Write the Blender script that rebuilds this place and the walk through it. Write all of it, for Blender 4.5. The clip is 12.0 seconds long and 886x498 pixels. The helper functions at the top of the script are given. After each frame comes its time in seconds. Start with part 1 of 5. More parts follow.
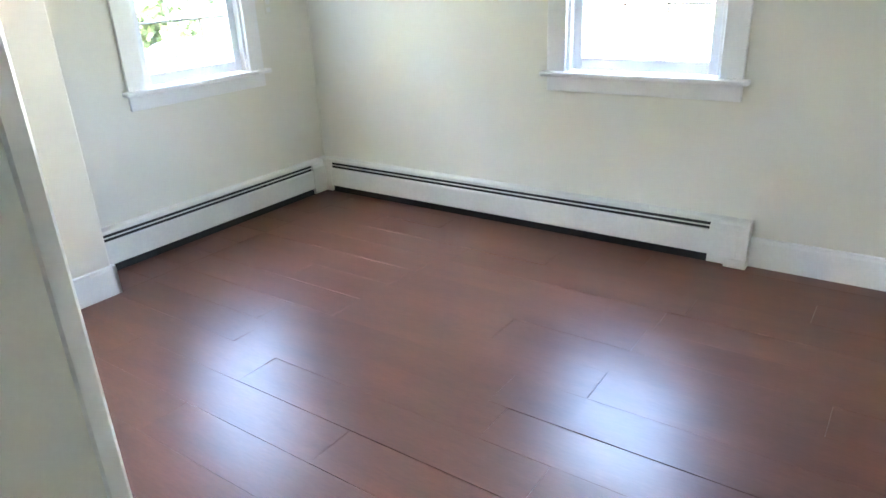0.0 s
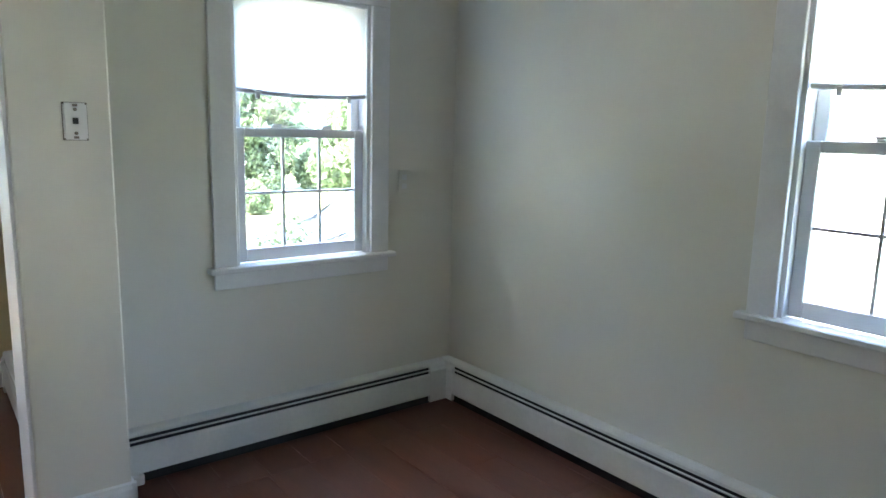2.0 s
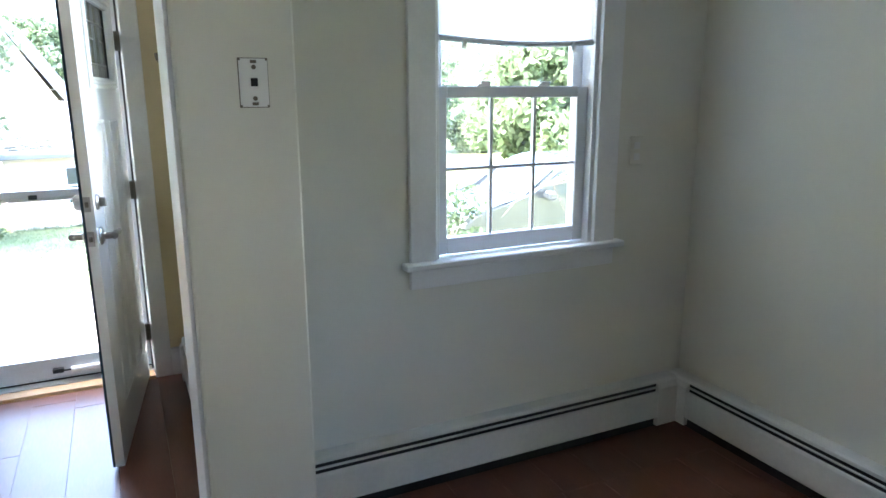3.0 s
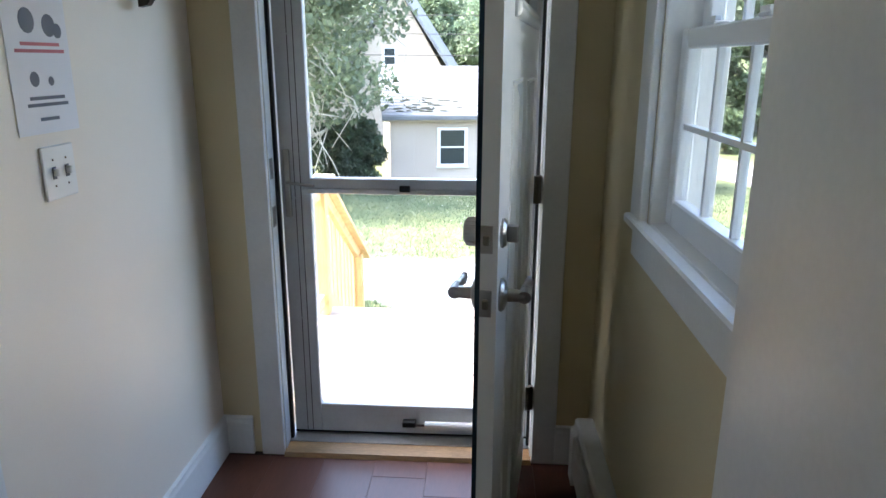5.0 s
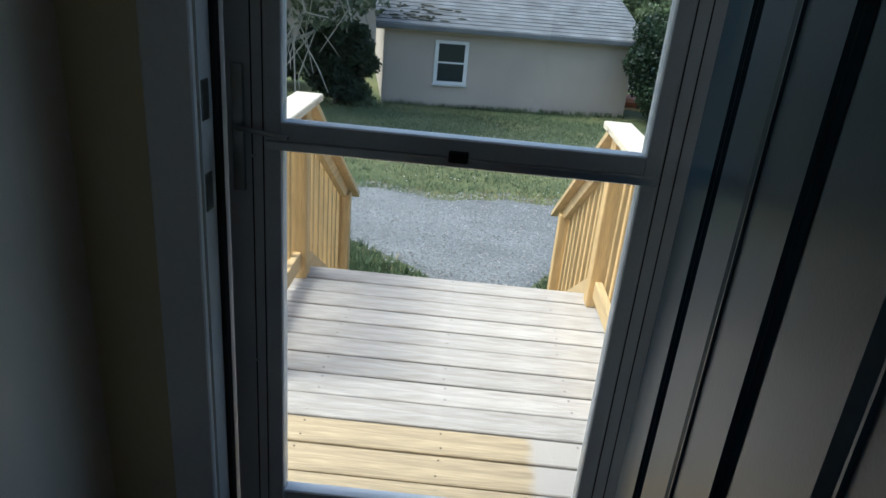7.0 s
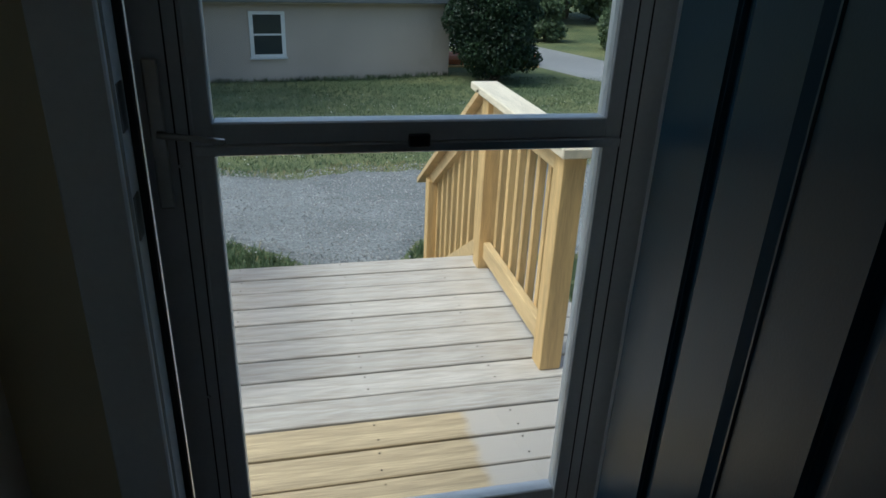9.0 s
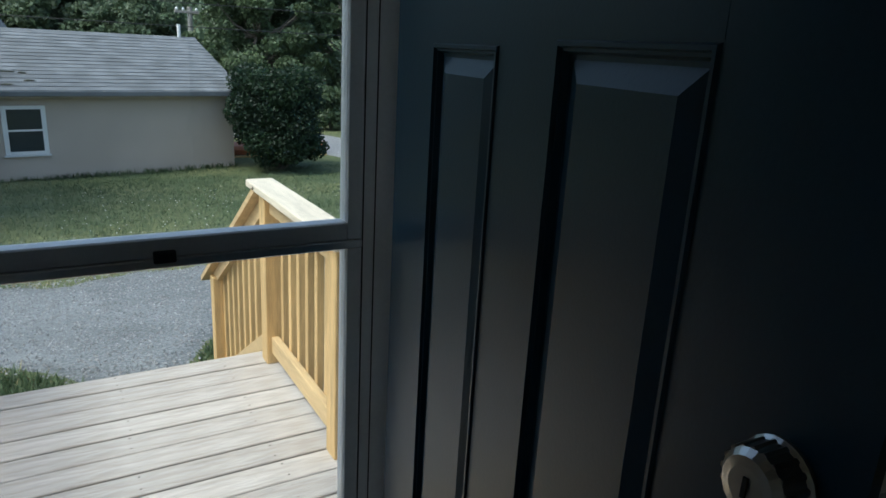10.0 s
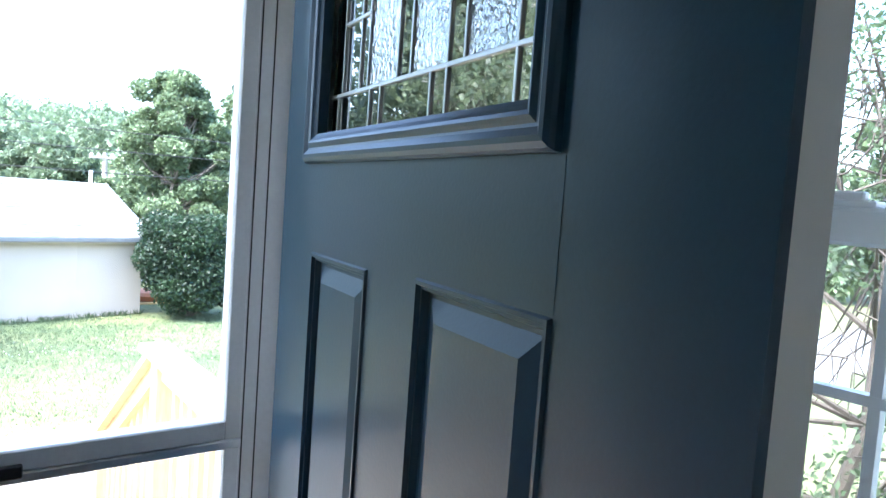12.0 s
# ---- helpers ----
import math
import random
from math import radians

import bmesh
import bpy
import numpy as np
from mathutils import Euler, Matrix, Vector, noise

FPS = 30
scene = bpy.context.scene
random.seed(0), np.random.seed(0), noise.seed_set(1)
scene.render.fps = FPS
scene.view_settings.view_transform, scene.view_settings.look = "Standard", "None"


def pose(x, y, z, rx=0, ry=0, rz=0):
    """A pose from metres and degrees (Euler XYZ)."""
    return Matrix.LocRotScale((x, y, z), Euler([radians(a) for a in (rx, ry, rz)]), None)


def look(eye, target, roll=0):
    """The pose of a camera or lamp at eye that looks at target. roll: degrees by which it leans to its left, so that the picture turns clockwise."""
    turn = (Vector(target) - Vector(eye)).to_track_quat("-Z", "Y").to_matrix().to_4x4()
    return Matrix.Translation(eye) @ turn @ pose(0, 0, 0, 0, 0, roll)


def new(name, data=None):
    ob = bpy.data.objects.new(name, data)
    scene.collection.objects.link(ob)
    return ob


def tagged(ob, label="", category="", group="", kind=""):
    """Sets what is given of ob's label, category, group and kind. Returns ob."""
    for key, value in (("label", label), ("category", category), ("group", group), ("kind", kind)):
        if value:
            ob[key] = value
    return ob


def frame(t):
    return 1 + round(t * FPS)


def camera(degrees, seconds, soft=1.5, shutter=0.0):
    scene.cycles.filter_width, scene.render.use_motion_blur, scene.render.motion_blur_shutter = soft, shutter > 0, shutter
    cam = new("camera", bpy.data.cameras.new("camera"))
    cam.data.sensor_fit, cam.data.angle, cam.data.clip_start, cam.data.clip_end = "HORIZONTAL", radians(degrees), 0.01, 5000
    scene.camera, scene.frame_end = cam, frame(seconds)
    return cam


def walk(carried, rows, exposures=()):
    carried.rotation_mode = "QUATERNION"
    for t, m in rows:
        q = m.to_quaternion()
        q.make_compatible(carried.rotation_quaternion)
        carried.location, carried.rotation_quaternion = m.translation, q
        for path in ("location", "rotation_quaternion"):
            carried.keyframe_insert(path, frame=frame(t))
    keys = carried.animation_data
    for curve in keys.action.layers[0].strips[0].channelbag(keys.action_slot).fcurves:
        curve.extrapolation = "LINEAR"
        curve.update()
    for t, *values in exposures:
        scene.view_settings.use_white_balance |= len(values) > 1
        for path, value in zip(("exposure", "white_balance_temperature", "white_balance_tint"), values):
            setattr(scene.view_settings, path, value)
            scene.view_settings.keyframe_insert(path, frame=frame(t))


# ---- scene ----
cam = camera(66.4, 12.0)
PATH = [
    (0, (0.934, -0.531, 1.396), (2.433, 0.554, 0.636), -2.7),
    (0.5, (1.09, -0.448, 1.439), (2.712, 0.561, 0.847), -2.1),
    (1, (1.301, -0.322, 1.486), (2.975, 0.73, 1.183), -1.8),
    (1.5, (1.638, -0.198, 1.501), (3.089, 1.153, 1.236), -0.7),
    (2, (1.878, -0.074, 1.496), (3.096, 1.476, 1.161), 1.4),
    (2.5, (1.945, 0.295, 1.521), (2.955, 1.966, 1.087), 1.1),
    (3, (1.989, 0.675, 1.482), (2.828, 2.434, 1.031), -0.2),
    (3.5, (2.028, 1.138, 1.472), (2.415, 3.051, 1.038), 2.6),
    (3.7, (2.007, 1.303, 1.459), (2.232, 3.232, 0.98), 1.9),
    (5.3, (1.813, 2.389, 1.399), (1.666, 4.31, 0.862), 1.3),
    (5.5, (1.78, 2.516, 1.384), (1.63, 4.44, 0.856), 2.7),
    (6, (1.704, 2.79, 1.352), (1.545, 4.68, 0.718), 1.9),
    (6.5, (1.67, 3.079, 1.334), (1.577, 4.964, 0.673), 4.1),
    (7, (1.601, 3.272, 1.306), (1.57, 5.121, 0.544), 5.3),
    (7.5, (1.444, 3.338, 1.291), (1.683, 5.141, 0.459), 2.4),
    (7.7, (1.407, 3.35, 1.292), (1.719, 5.136, 0.446), 1.5),
    (9.3, (1.374, 3.397, 1.292), (1.883, 5.158, 0.492), 3.1),
    (9.5, (1.387, 3.365, 1.312), (2.001, 5.117, 0.569), 3.0),
    (9.8, (1.422, 3.308, 1.32), (2.274, 5.024, 0.745), 3.7),
    (10, (1.434, 3.288, 1.361), (2.419, 4.933, 0.793), 3.2),
    (10.5, (1.461, 3.278, 1.409), (2.633, 4.86, 1.055), 3.3),
    (11, (1.475, 3.272, 1.443), (2.705, 4.836, 1.247), 3.5),
    (11.5, (1.483, 3.266, 1.462), (2.722, 4.833, 1.363), 3.8),
    (12, (1.494, 3.28, 1.459), (2.698, 4.871, 1.318), 4.1),
]
walk(cam, [(t, look(eye, target, roll)) for t, eye, target, roll in PATH],
     exposures=[(0.0, 7.20, 6300, 12), (0.5, 7.00, 6300, 12), (1.0, 6.60, 6250, 11), (1.6, 5.90, 6150, 10), (2.5, 5.55, 6100, 10), (3.0, 5.40, 6150, 10), (3.7, 5.10, 6250, 11), (5.3, 3.45, 6250, 10), (6.0, 2.35, 6050, 7), (6.6, 1.50, 5800, 2), (7.7, 0.78, 5750, -2), (9.5, 0.52, 5750, -3), (10.0, 0.80, 5750, -2), (10.5, 1.90, 5650, 2), (11.0, 2.95, 5600, 8), (11.5, 3.45, 5600, 8), (12.0, 3.85, 5600, 8)])

# ---- world and sun ----
world = bpy.data.worlds.new("sky")
scene.world = world
world.use_nodes = True
wn = world.node_tree
sky = wn.nodes.new("ShaderNodeTexSky")
sky.sky_type = "NISHITA"
sky.sun_disc = False
sky.sun_elevation, sky.sun_rotation = radians(58), radians(260)
sky.air_density, sky.dust_density = 1.0, 4.0
bg = wn.nodes["Background"]
bg.inputs["Strength"].default_value = 0.15
wn.links.new(sky.outputs[0], bg.inputs[0])
sun = new("sun", bpy.data.lights.new("sun", "SUN"))
sun.data.energy, sun.data.angle, sun.data.color = 1.2, radians(20), (1.0, 0.97, 0.92)
sun.matrix_world = look((-17, -3, 30), (0, 0, 0))


# ---- materials ----
def material(name, color, rough=0.5, metal=0.0, spread=0.12, scale=6.0, grain=0.0, grain_scale=120.0, bump=0.1, per_object=0.0, per_island=0.0, stretch=(1, 1, 1), tint=None, gloss_var=0.0):
    """Principled surface with large-scale blotches, fine grain, bump and optional variation by piece."""
    m = bpy.data.materials.new(name)
    m.use_nodes = True
    nt = m.node_tree
    b = nt.nodes["Principled BSDF"]
    b.inputs["Roughness"].default_value, b.inputs["Metallic"].default_value = rough, metal
    tc, mp = nt.nodes.new("ShaderNodeTexCoord"), nt.nodes.new("ShaderNodeMapping")
    mp.inputs["Scale"].default_value = stretch
    nt.links.new(tc.outputs["Object"], mp.inputs[0])
    n1, n2 = nt.nodes.new("ShaderNodeTexNoise"), nt.nodes.new("ShaderNodeTexNoise")
    n1.inputs["Scale"].default_value, n2.inputs["Scale"].default_value = scale, grain_scale
    n1.inputs["Detail"].default_value, n2.inputs["Detail"].default_value = 5, 4
    for n in (n1, n2):
        nt.links.new(mp.outputs[0], n.inputs["Vector"])
    ramp = nt.nodes.new("ShaderNodeValToRGB")
    dark = [max(0.0, c * (1 - spread)) for c in color]
    light = tint or [min(1.0, c * (1 + spread)) for c in color]
    ramp.color_ramp.elements[0].position, ramp.color_ramp.elements[1].position = 0.32, 0.68
    ramp.color_ramp.elements[0].color, ramp.color_ramp.elements[1].color = (*dark, 1), (*light, 1)
    nt.links.new(n1.outputs["Fac"], ramp.inputs[0])
    out = ramp.outputs[0]
    if grain:
        mx, rg = nt.nodes.new("ShaderNodeMixRGB"), nt.nodes.new("ShaderNodeMapRange")
        mx.blend_type, mx.inputs[0].default_value = "MULTIPLY", 1.0
        rg.inputs[1].default_value, rg.inputs[2].default_value, rg.inputs[3].default_value, rg.inputs[4].default_value = 0.3, 0.7, 1 - grain, 1 + grain
        nt.links.new(n2.outputs["Fac"], rg.inputs[0])
        nt.links.new(out, mx.inputs[1])
        nt.links.new(rg.outputs[0], mx.inputs[2])
        out = mx.outputs[0]
    for amount, node, socket in ((per_object, "ShaderNodeObjectInfo", "Random"), (per_island, "ShaderNodeNewGeometry", "Random Per Island")):
        if amount:
            src, rg, hv = nt.nodes.new(node), nt.nodes.new("ShaderNodeMapRange"), nt.nodes.new("ShaderNodeHueSaturation")
            rg.inputs[3].default_value, rg.inputs[4].default_value = 1 - amount, 1 + amount
            nt.links.new(src.outputs[socket], rg.inputs[0])
            nt.links.new(rg.outputs[0], hv.inputs["Value"])
            nt.links.new(out, hv.inputs["Color"])
            out = hv.outputs[0]
    nt.links.new(out, b.inputs["Base Color"])
    if gloss_var:
        rg = nt.nodes.new("ShaderNodeMapRange")
        rg.inputs[3].default_value, rg.inputs[4].default_value = rough - gloss_var, rough + gloss_var
        nt.links.new(n1.outputs["Fac"], rg.inputs[0])
        nt.links.new(rg.outputs[0], b.inputs["Roughness"])
    if bump:
        bp = nt.nodes.new("ShaderNodeBump")
        bp.inputs["Strength"].default_value, bp.inputs["Distance"].default_value = bump, 0.004
        nt.links.new(n2.outputs["Fac"], bp.inputs["Height"])
        nt.links.new(bp.outputs[0], b.inputs["Normal"])
    return m


def glass_material(name, tint=(1, 1, 1), rough=0.0, ripple=0.0, least=0.04):
    """Thin glass: clear, with gloss that grows towards grazing angles."""
    m = bpy.data.materials.new(name)
    m.use_nodes = True
    nt = m.node_tree
    nt.nodes.remove(nt.nodes["Principled BSDF"])
    tr, gl, lw, pw, rg, mx = (nt.nodes.new(k) for k in ("ShaderNodeBsdfTransparent", "ShaderNodeBsdfGlossy", "ShaderNodeLayerWeight", "ShaderNodeMath", "ShaderNodeMapRange", "ShaderNodeMixShader"))
    tr.inputs[0].default_value = (*tint, 1)
    gl.inputs["Roughness"].default_value = rough
    pw.operation, pw.inputs[1].default_value = "POWER", 5.0
    rg.inputs[3].default_value, rg.inputs[4].default_value = least, 0.9
    if ripple:
        no, bp = nt.nodes.new("ShaderNodeTexNoise"), nt.nodes.new("ShaderNodeBump")
        no.inputs["Scale"].default_value = 140
        tc = nt.nodes.new("ShaderNodeTexCoord")
        nt.links.new(tc.outputs["Object"], no.inputs["Vector"])
        bp.inputs["Strength"].default_value, bp.inputs["Distance"].default_value = ripple, 0.012
        nt.links.new(no.outputs[0], bp.inputs["Height"])
        nt.links.new(bp.outputs[0], gl.inputs["Normal"])
    nt.links.new(lw.outputs["Facing"], pw.inputs[0])
    nt.links.new(pw.outputs[0], rg.inputs[0])
    nt.links.new(rg.outputs[0], mx.inputs[0])
    nt.links.new(tr.outputs[0], mx.inputs[1])
    nt.links.new(gl.outputs[0], mx.inputs[2])
    nt.links.new(mx.outputs[0], nt.nodes["Material Output"].inputs[0])
    return m


def cloth_material(name, color):
    m = bpy.data.materials.new(name)
    m.use_nodes = True
    nt = m.node_tree
    nt.nodes.remove(nt.nodes["Principled BSDF"])
    d, t, mx, no, rg = (nt.nodes.new(k) for k in ("ShaderNodeBsdfDiffuse", "ShaderNodeBsdfTranslucent", "ShaderNodeMixShader", "ShaderNodeTexNoise", "ShaderNodeMapRange"))
    d.inputs[0].default_value = t.inputs[0].default_value = (*color, 1)
    no.inputs["Scale"].default_value = 60
    rg.inputs[3].default_value, rg.inputs[4].default_value = 0.55, 0.75
    nt.links.new(no.outputs[0], rg.inputs[0])
    nt.links.new(rg.outputs[0], mx.inputs[0])
    nt.links.new(d.outputs[0], mx.inputs[1])
    nt.links.new(t.outputs[0], mx.inputs[2])
    nt.links.new(mx.outputs[0], nt.nodes["Material Output"].inputs[0])
    return m


M_WALL = material("cream_wall_paint", (0.74, 0.72, 0.64), 0.55, spread=0.025, scale=1.6, grain=0.012, grain_scale=260, bump=0.05)
M_YELLOW = material("pale_yellow_wall_paint", (0.68, 0.58, 0.36), 0.5, spread=0.03, scale=1.5, grain=0.015, grain_scale=260, bump=0.06)
M_WHITE = material("warm_white_wall_paint", (0.84, 0.77, 0.67), 0.5, spread=0.025, scale=1.5, grain=0.012, grain_scale=260, bump=0.05)
M_CEIL = material("white_ceiling_paint", (0.80, 0.80, 0.78), 0.8, spread=0.02, scale=2, grain=0.02, bump=0.08)
M_TRIM = material("white_gloss_trim_paint", (0.80, 0.80, 0.79), 0.3, spread=0.035, scale=5, grain=0.02, grain_scale=90, bump=0.05)
M_HEAT = material("white_enamelled_steel", (0.70, 0.69, 0.65), 0.35, spread=0.05, scale=4, grain=0.03, grain_scale=60, bump=0.03)
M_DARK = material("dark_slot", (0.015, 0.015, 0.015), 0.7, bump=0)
M_FLOOR = material("red_brown_laminate", (0.130, 0.048, 0.028), 0.35, spread=0.14, scale=2.2, grain=0.09, grain_scale=26, bump=0.035, per_object=0.06, stretch=(5, 0.8, 1), gloss_var=0.05)
M_SUB = material("dark_subfloor", (0.03, 0.014, 0.01), 0.6, bump=0)
M_VINYL = material("white_vinyl_sash", (0.78, 0.80, 0.83), 0.35, spread=0.02, bump=0.02)
M_BLIND = cloth_material("white_shade_cloth", (0.85, 0.85, 0.84))
M_GLASS = glass_material("clear_glass", (0.97, 0.98, 0.98))
M_OBSCURE = glass_material("textured_glass", (0.42, 0.47, 0.45), 0.03, 0.35, 0.5)
M_BEVEL = glass_material("bevelled_glass", (0.45, 0.50, 0.48), 0.0, 0.0, 0.5)
M_LEAD = material("zinc_came", (0.45, 0.45, 0.44), 0.35, 0.9, bump=0.02)
M_STORM = material("grey_white_storm_frame", (0.68, 0.69, 0.70), 0.35, spread=0.05, scale=8, grain=0.03, bump=0.03)
M_RUBBER = material("black_weatherstrip", (0.012, 0.012, 0.013), 0.6, bump=0)
M_NAVY = material("navy_blue_door_paint", (0.005, 0.030, 0.054), 0.36, spread=0.12, scale=3, grain=0.05, grain_scale=200, bump=0.05, gloss_var=0.04)
M_NAVY.node_tree.nodes["Principled BSDF"].inputs["Specular IOR Level"].default_value = 0.4
M_DOORIN = material("white_door_paint", (0.76, 0.75, 0.72), 0.35, spread=0.03, bump=0.03)
M_NICKEL = material("satin_nickel", (0.42, 0.40, 0.37), 0.28, 1.0, spread=0.08, grain=0.04, bump=0.03)
M_BRONZE = material("dark_hinge_metal", (0.20, 0.18, 0.15), 0.4, 0.9, spread=0.15, bump=0.04)
M_ALU = material("mill_aluminium", (0.62, 0.63, 0.64), 0.35, 0.9, spread=0.08, scale=12, grain=0.05, bump=0.04)
M_OAK = material("oak_threshold", (0.42, 0.26, 0.12), 0.5, spread=0.2, scale=3, grain=0.2, grain_scale=40, stretch=(1, 8, 8))
M_DECK = material("weathered_deck_board", (0.48, 0.42, 0.36), 0.75, spread=0.12, scale=2.6, grain=0.16, grain_scale=7, bump=0.3, per_object=0.09, stretch=(1.3, 13, 13), tint=(0.55, 0.50, 0.45))
M_PINE = material("new_yellow_pine", (0.62, 0.42, 0.19), 0.6, spread=0.16, scale=2, grain=0.14, grain_scale=14, bump=0.15, per_object=0.10, stretch=(14, 14, 1.2))
M_PINEH = material("new_yellow_pine_rail", (0.60, 0.43, 0.22), 0.6, spread=0.16, scale=2, grain=0.14, grain_scale=14, bump=0.15, stretch=(14, 1.2, 14))
M_CAP = material("pale_pine_cap", (0.70, 0.61, 0.47), 0.65, spread=0.12, scale=2, grain=0.12, grain_scale=14, bump=0.15, stretch=(14, 1.2, 14))
M_SCREW = material("dark_screw_head", (0.07, 0.06, 0.05), 0.5, 0.8, bump=0)
M_GRASS = material("lawn_soil", (0.085, 0.125, 0.045), 0.9, spread=0.35, scale=0.5, grain=0.4, grain_scale=14, bump=0.6, tint=(0.15, 0.155, 0.06))
M_BLADE = material("grass_blade", (0.10, 0.155, 0.07), 0.7, spread=0.3, scale=0.8, bump=0, per_island=0.35, tint=(0.165, 0.205, 0.11))
M_DRY = material("dry_grass", (0.30, 0.25, 0.13), 0.8, spread=0.25, bump=0, per_island=0.3)
M_CLOVER = material("clover_flower", (0.65, 0.65, 0.60), 0.8, bump=0)
M_GRAVEL = material("grey_gravel_asphalt", (0.17, 0.176, 0.176), 0.9, spread=0.2, scale=1.2, grain=0.45, grain_scale=45, bump=0.8)
M_STONE = material("gravel_stone", (0.27, 0.265, 0.26), 0.85, spread=0.2, scale=5, bump=0.2, per_island=0.4)
M_ROAD = material("pale_road", (0.22, 0.22, 0.22), 0.85, spread=0.1, scale=0.5, grain=0.2, bump=0.3)
M_STUCCO = material("tan_stucco", (0.50, 0.43, 0.365), 0.85, spread=0.07, scale=0.9, grain=0.09, grain_scale=70, bump=0.5)
M_SHINGLE = material("grey_asphalt_shingle", (0.15, 0.158, 0.165), 0.9, spread=0.2, scale=2.0, grain=0.35, grain_scale=50, bump=0.5, per_object=0.14, per_island=0.14)
M_MOSS = material("dark_moss_patch", (0.05, 0.05, 0.035), 0.95, spread=0.4, scale=9, bump=0.5)
M_SIDING = material("white_siding", (0.78, 0.78, 0.76), 0.55, spread=0.03, bump=0.05)
M_TANSIDE = material("tan_siding", (0.48, 0.41, 0.34), 0.7, spread=0.05, bump=0.1)
M_PANE = material("dark_window_pane", (0.03, 0.04, 0.045), 0.06, bump=0)
M_BARK = material("grey_bark", (0.17, 0.145, 0.115), 0.9, spread=0.3, scale=6, grain=0.3, grain_scale=40, bump=0.9, stretch=(1, 1, 0.25))
M_DARKBARK = material("dark_brown_bark", (0.06, 0.048, 0.038), 0.9, spread=0.3, scale=6, grain=0.3, grain_scale=40, bump=0.6, stretch=(1, 1, 0.25))
M_TWIG = material("bare_twig_bark", (0.42, 0.39, 0.34), 0.9, spread=0.2, bump=0.3)
M_CAR = material("silver_car_paint", (0.085, 0.095, 0.10), 0.2, 0.7, spread=0.02, bump=0)
M_TYRE = material("black_tyre", (0.02, 0.02, 0.02), 0.8, bump=0.2)
M_PAPER = material("white_paper", (0.82, 0.82, 0.84), 0.8, spread=0.02, bump=0.02)
M_INK = material("grey_ink", (0.16, 0.17, 0.20), 0.8, bump=0)
M_RED = material("red_ink", (0.55, 0.18, 0.20), 0.8, bump=0)
M_SHELF = material("dark_walnut_stain", (0.055, 0.03, 0.018), 0.4, spread=0.3, scale=3, grain=0.25, grain_scale=40, stretch=(8, 1, 8))
M_PLATE = material("white_plastic_plate", (0.80, 0.80, 0.78), 0.3, spread=0.02, bump=0)
M_CANOE = material("red_brown_canoe", (0.28, 0.09, 0.03), 0.4, bump=0.1)
M_POLE = material("weathered_pole_wood", (0.36, 0.34, 0.31), 0.9, grain=0.2, bump=0.3)


def patched_deck():
    """Board that stayed fresh and yellow where a mat lay, greyed beyond its end."""
    m = material("deck_board_with_fresh_patch", (0.47, 0.36, 0.22), 0.7, spread=0.18, scale=1.6, grain=0.24, grain_scale=9, bump=0.3, per_object=0.07, stretch=(0.8, 16, 16))
    nt = m.node_tree
    b = nt.nodes["Principled BSDF"]
    fresh = b.inputs["Base Color"].links[0].from_socket
    tc, sep, no, add, rg, mx = (nt.nodes.new(k) for k in ("ShaderNodeTexCoord", "ShaderNodeSeparateXYZ", "ShaderNodeTexNoise", "ShaderNodeMath", "ShaderNodeMapRange", "ShaderNodeMixRGB"))
    no.inputs["Scale"].default_value = 9
    add.operation = "MULTIPLY_ADD"
    add.inputs[1].default_value = 0.06
    nt.links.new(tc.outputs["Object"], sep.inputs[0])
    nt.links.new(tc.outputs["Object"], no.inputs["Vector"])
    nt.links.new(no.outputs["Fac"], add.inputs[0])
    nt.links.new(sep.outputs[0], add.inputs[2])
    rg.inputs[1].default_value, rg.inputs[2].default_value = 0.385, 0.425
    nt.links.new(add.outputs[0], rg.inputs[0])
    nt.links.new(rg.outputs[0], mx.inputs[0])
    nt.links.new(fresh, mx.inputs[1])
    mx.inputs[2].default_value = (0.52, 0.46, 0.40, 1)
    nt.links.new(mx.outputs[0], b.inputs["Base Color"])
    return m


M_DECKMAT = patched_deck()


def leaf_material(name, color, tint):
    m = material(name, color, 0.55, spread=0.3, scale=1.0, bump=0, per_island=0.4, tint=tint)
    nt = m.node_tree
    b = nt.nodes["Principled BSDF"]
    t, mx = nt.nodes.new("ShaderNodeBsdfTranslucent"), nt.nodes.new("ShaderNodeMixShader")
    nt.links.new(b.inputs["Base Color"].links[0].from_socket, t.inputs[0])
    mx.inputs[0].default_value = 0.42
    nt.links.new(b.outputs[0], mx.inputs[1])
    nt.links.new(t.outputs[0], mx.inputs[2])
    nt.links.new(mx.outputs[0], nt.nodes["Material Output"].inputs[0])
    return m


M_LEAF = leaf_material("maple_leaf", (0.105, 0.15, 0.07), (0.17, 0.225, 0.115))
M_LEAFDARK = leaf_material("yew_needles", (0.020, 0.042, 0.020), (0.04, 0.072, 0.032))
M_LEAFFAR = leaf_material("far_wood_leaf", (0.11, 0.16, 0.085), (0.17, 0.22, 0.13))
M_LEAFMID = leaf_material("shaded_green_leaf", (0.045, 0.072, 0.032), (0.08, 0.115, 0.055))
M_LEAFGREY = leaf_material("grey_green_leaf", (0.12, 0.155, 0.085), (0.21, 0.25, 0.15))


# ---- building helpers ----
def thing(name, base, label, category, group="", kind=""):
    ob = new(name)
    ob.empty_display_size = 0.1
    ob.location = base
    return tagged(ob, label, category, group, kind)


